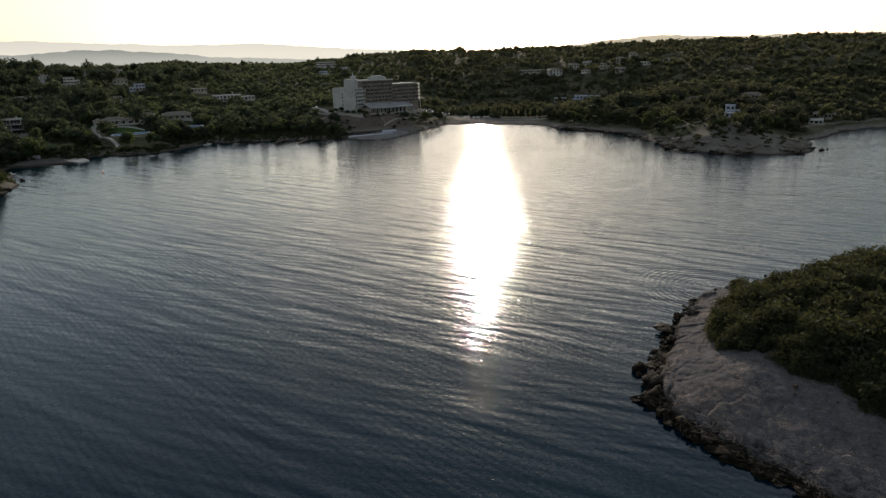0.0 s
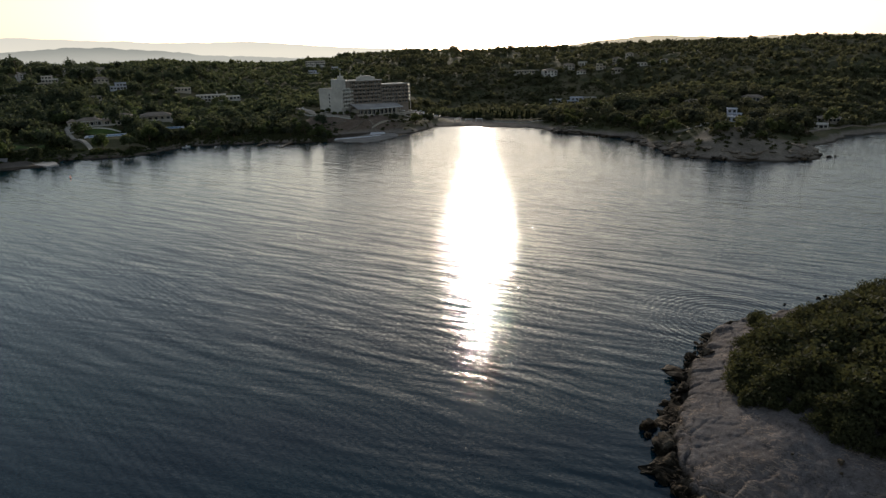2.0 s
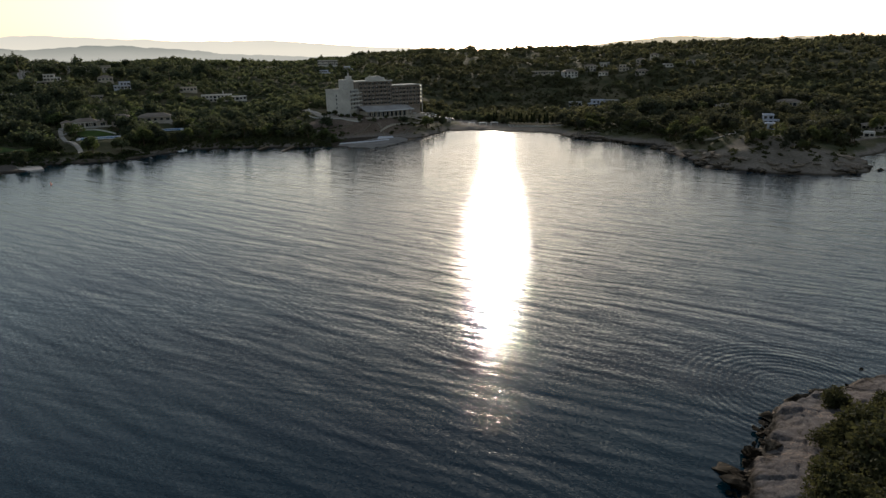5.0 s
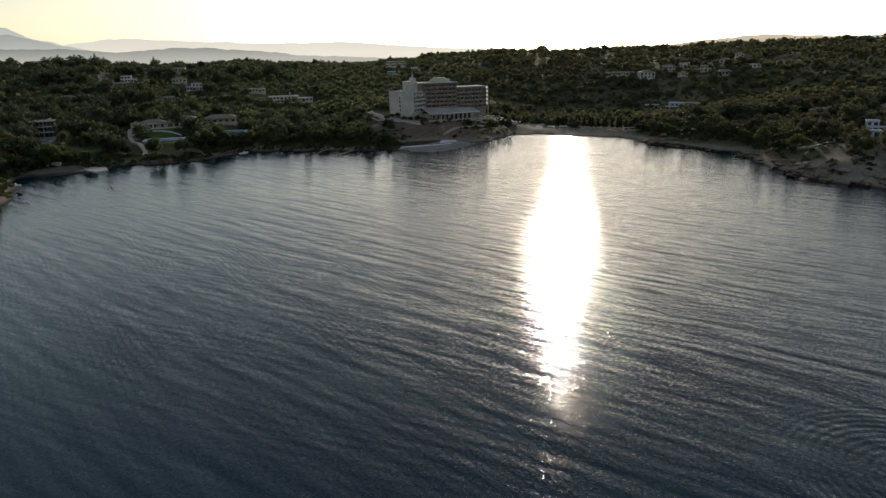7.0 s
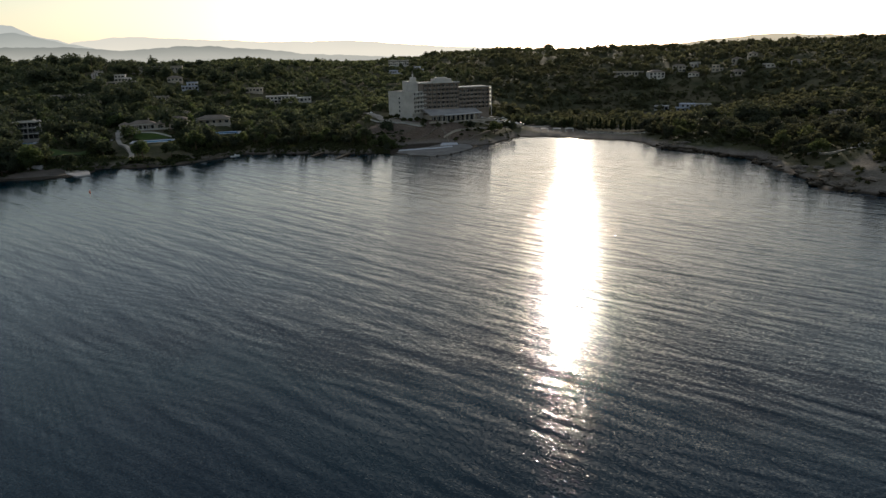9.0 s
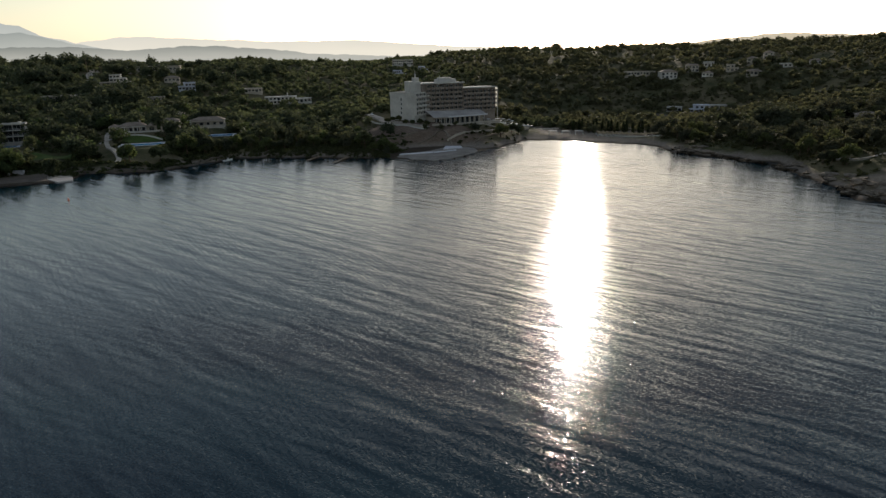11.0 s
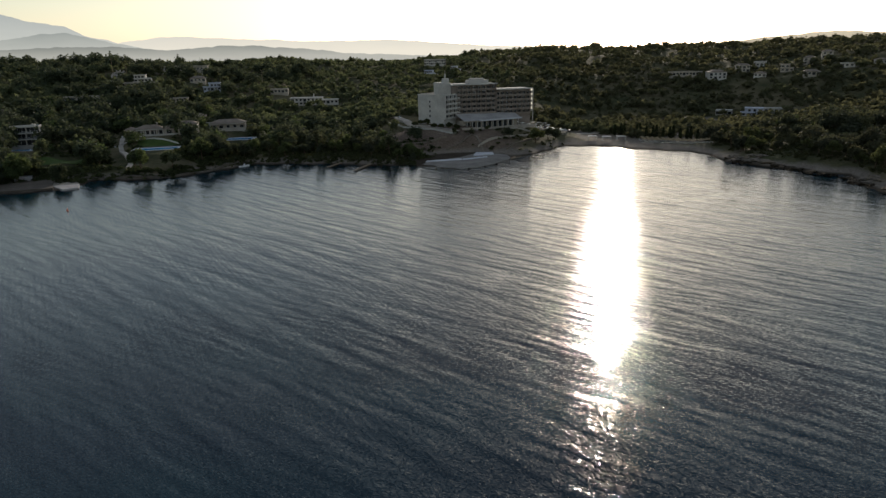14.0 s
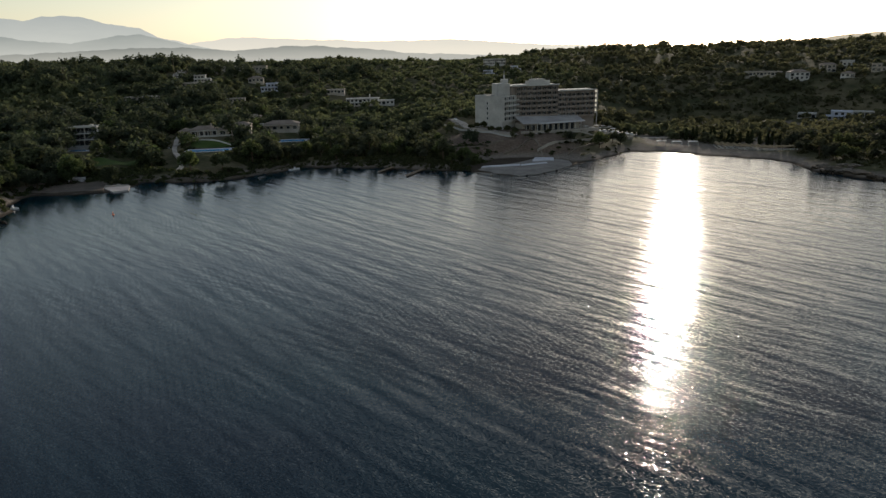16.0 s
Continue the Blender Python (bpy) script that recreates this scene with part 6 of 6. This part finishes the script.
# ---- trees and woods ----
NEAR = [tree("pine_tree", 500 + k, 8.0 + 1.0 * (k % 4), 3.2 + 0.4 * (k % 3), 5.8 + 0.7 * (k % 3), 1000, 0.46, (PINE, DARKPINE, LEAFY)[k % 3], ("dull green pine tree with an uneven crown", "very dark green pine tree with an uneven crown", "bright green broad-leaved tree above the shore")[k % 3], ("pine tree", "pine tree", "tree")[k % 3]) for k in range(6)]
LOW = [tree("olive_tree", 520 + k, 3.6 + 0.5 * k, 2.2, 3.0, 700, 0.34, SCRUB, "low round olive-green tree on the slope", "olive tree", 3) for k in range(3)]


def grow(templates, pts, seed, group, done):
    r = random.Random(seed)
    for k, (x, y, z) in enumerate(pts):
        ob, s = templates[k % len(templates)], r.uniform(0.6, 1.15) * (1.25 if x < -210 else 1.0)
        m = pose(float(x), float(y), float(z) + 0.25, 0, 0, r.uniform(0, 360))
        if ob.name not in done:
            done.add(ob.name)
            tagged(ob, group=group)
            ob.matrix_basis = m
            ob.scale = (s, s, s)
        else:
            keep = ob.scale.copy()
            ob.scale = (s, s, s * r.uniform(0.85, 1.2))
            copy_thing(ob, m)
            ob.scale = keep


shore = scatter(5200, -420, 260, 290, 580, 7, 61)
slope = (shore[:, 0] > -142) & (shore[:, 0] < -38) & (shore[:, 1] > 494) & (shore[:, 1] < 560)
shore = shore[~slope | (np.arange(len(shore)) % 7 == 0)]
d_shore = inland(shore[:, 0], shore[:, 1], COAST)
order = np.argsort(d_shore + 25 * np.random.default_rng(5).random(len(d_shore)))
front, rest = shore[order[:270]], shore[order[270:]]
done = set()
grow(NEAR, front[:170], 62, "pines along the shore", done)
grow(LOW, front[170:], 63, "olive trees along the shore", done)


def cypress(seed, tall):
    thing = new("cypress_tree")
    part("trunk", trunk_mesh(bmesh.new(), tall * 0.5, 0.14, 0.02, seed, 0), BARK, thing)
    r = np.random.default_rng(seed)
    n = 620
    h = r.uniform(0.06, 1, n)
    wide = tall * 0.105 * np.sin(np.clip(h, 0, 1) ** 0.7 * 3.0) ** 0.8 + 0.12
    a = r.uniform(0, 6.28, n)
    rad = wide * np.sqrt(r.uniform(0.35, 1, n))
    quads = cards(r, np.stack([rad * np.cos(a), rad * np.sin(a), h * tall], 1), r.uniform(0.2, 0.42, n), 1.6)
    mesh_object("crown", quads.reshape(-1, 3), np.arange(n * 3).reshape(-1, 3), CYPRESS, thing)
    return tagged(thing, "slim dark cypress tree behind the beach", "cypress tree", "cypresses behind the beach")


CYP = [cypress(700 + k, 7.5 + 0.8 * k) for k in range(3)]
for k in range(18):
    x, y = 2 + k * 3.35 + 0.8 * math.sin(k * 2.1), 591 - k * 1.55 + 0.8 * math.sin(k * 1.3)
    m = pose(x, y, float(height(x, y)) - 0.1, 0, 0, 50 * k)
    if k < 3:
        CYP[k].matrix_basis = m
    else:
        copy_thing(CYP[k % 3], m)
lone = copy_thing(NEAR[1], pose(-28.6, 1135, float(height(-28.6, 1135)) - 0.3, 0, 0, 30))
lone.scale = (2.2, 2.2, 1.9)

MID = [crown_cards(130 + k, 170, 2.8 + 0.5 * (k % 4), 5.2 + 0.9 * (k % 4), 0.8, 8, 0.66) for k in range(6)]
BIG = [crown_cards(180 + k, 330, 4.4 + 0.6 * (k % 3), 7.5 + 1.0 * (k % 3), 1.2, 11, 0.70) for k in range(4)]
pick = np.random.default_rng(9).random(len(rest))
mixed = pick + 0.35 * waves(rest[:, 0], rest[:, 1], 60, 17)
forest("forest_edge", rest[mixed < 0.5], MID, PINE, "dense dull green pine and olive woods above the shore", 44)
forest("forest_dark", rest[(mixed >= 0.5) & (pick < 0.8)], BIG, DARKPINE, "tall very dark pines above the shore", 47)
forest("forest_leafy", rest[(mixed >= 0.5) & (pick >= 0.8)], MID, LEAFY, "bright green broad-leaved trees above the shore", 48)
FAR = [crown_cards(100 + k, 46, 3.0 + 0.35 * (k % 4), 5.0 + 0.5 * (k % 3), 0.6, 7, 1.15) for k in range(7)]
far_pts = np.concatenate([scatter(15500, -900, 700, 640, 1250, 6, 41), scatter(4200, -700, 420, 560, 660, 8, 42), scatter(1500, 250, 600, 440, 640, 8, 45), scatter(2500, -700, -400, 250, 600, 8, 46)])
# some trees left out behind the beach; dry grass stands in for sun glare
open_hill = (far_pts[:, 0] > -150) & (far_pts[:, 0] < 420) & (far_pts[:, 1] > 610)
bare = waves(far_pts[:, 0], far_pts[:, 1], 85, 55) + 0.5 * waves(far_pts[:, 0], far_pts[:, 1], 30, 56)
far_pts = far_pts[~open_hill | (bare > -0.85)]
forest("forest", far_pts, FAR, PINE, "dense dark green pine and olive woods on the hills", 43)
UNDER = [crown_cards(160 + k, 36, 1.7, 1.9, -0.5, 6, 0.55) for k in range(4)]
under = np.concatenate([scatter(9000, -420, 300, 290, 640, 5, 71), scatter(12000, -330, 250, 280, 600, 1.6, 73, True)])
under = under[(inland(under[:, 0], under[:, 1], COAST) < 26) | (np.arange(len(under)) % 3 > 0)]
under = np.concatenate([under, scatter(2600, -300, -190, 384, 480, 1.5, 77, True), scatter(1800, -190, -100, 462, 520, 2.0, 78, True), scatter(7000, -500, 320, 600, 900, 6, 75)])
open_slope = (under[:, 0] > -142) & (under[:, 0] < -38) & (under[:, 1] > 494) & (under[:, 1] < 556)
under = under[~open_slope | (np.arange(len(under)) % 6 == 0)]
forest("undergrowth", under, UNDER, SCRUB, "low green scrub between the trees", 72)

r = np.random.default_rng(88)
spots = np.stack([r.uniform(112, 200, 260), r.uniform(362, 425, 260)], 1)
away = inland(spots[:, 0], spots[:, 1], COAST)
spots = spots[(away > 7) & (away < 34) & (waves(spots[:, 0], spots[:, 1], 18, 89) > 0.15)]
forest("headland_scrub", np.c_[spots, height(spots[:, 0], spots[:, 1]) - 0.2], [q * 1.15 for q in UNDER], SCRUB, "low dark scrub scattered on headland rock", 90)
for k in range(22):
    f = k / 21
    x, y = (-80 + 30 * f * 2, 538 + 44 * f) if k < 11 else (-72 + 50 * (f - 0.5), 516 + 72 * (f - 0.5))
    x, y = x + 1.2 * math.sin(k * 2.4), y - 3.0 + 0.8 * math.cos(k * 1.7)
    hedge = copy_thing(LOW[k % 3], pose(x, y, float(height(x, y)) - 0.3, 0, 0, 47 * k))
    hedge.scale = (0.62, 0.62, 0.5 + 0.08 * (k % 3))
for k in range(9):
    spot = PODIUM @ Vector((-7 + k * 5.6, -12.5 - 1.5 * (k % 2), 0))
    spot = hotel.matrix_world @ spot
    tree_copy = copy_thing(LOW[k % 3], pose(spot.x, spot.y, float(height(spot.x, spot.y)) - 0.1, 0, 0, 70 * k))
    tree_copy.scale = (0.9, 0.9, 1.0 + 0.1 * (k % 3))
forest("forest_ridge", scatter(330, -640, -330, 560, 860, 8, 91), [q * 1.3 for q in BIG], DARKPINE, "tall dark pines standing on the ridge", 92)
for k, (x, y) in enumerate(((-127, 550), (-122, 547), (-116.5, 542.5), (-111, 539.5), (-105.5, 536.5), (-100, 535.5), (-95.5, 538))):
    bush = copy_thing(LOW[k % 3], pose(x, y, float(height(x, y)) - 0.2, 0, 0, 55 * k))
    bush.scale = (1.0, 1.0, 1.0 + 0.12 * (k % 3))
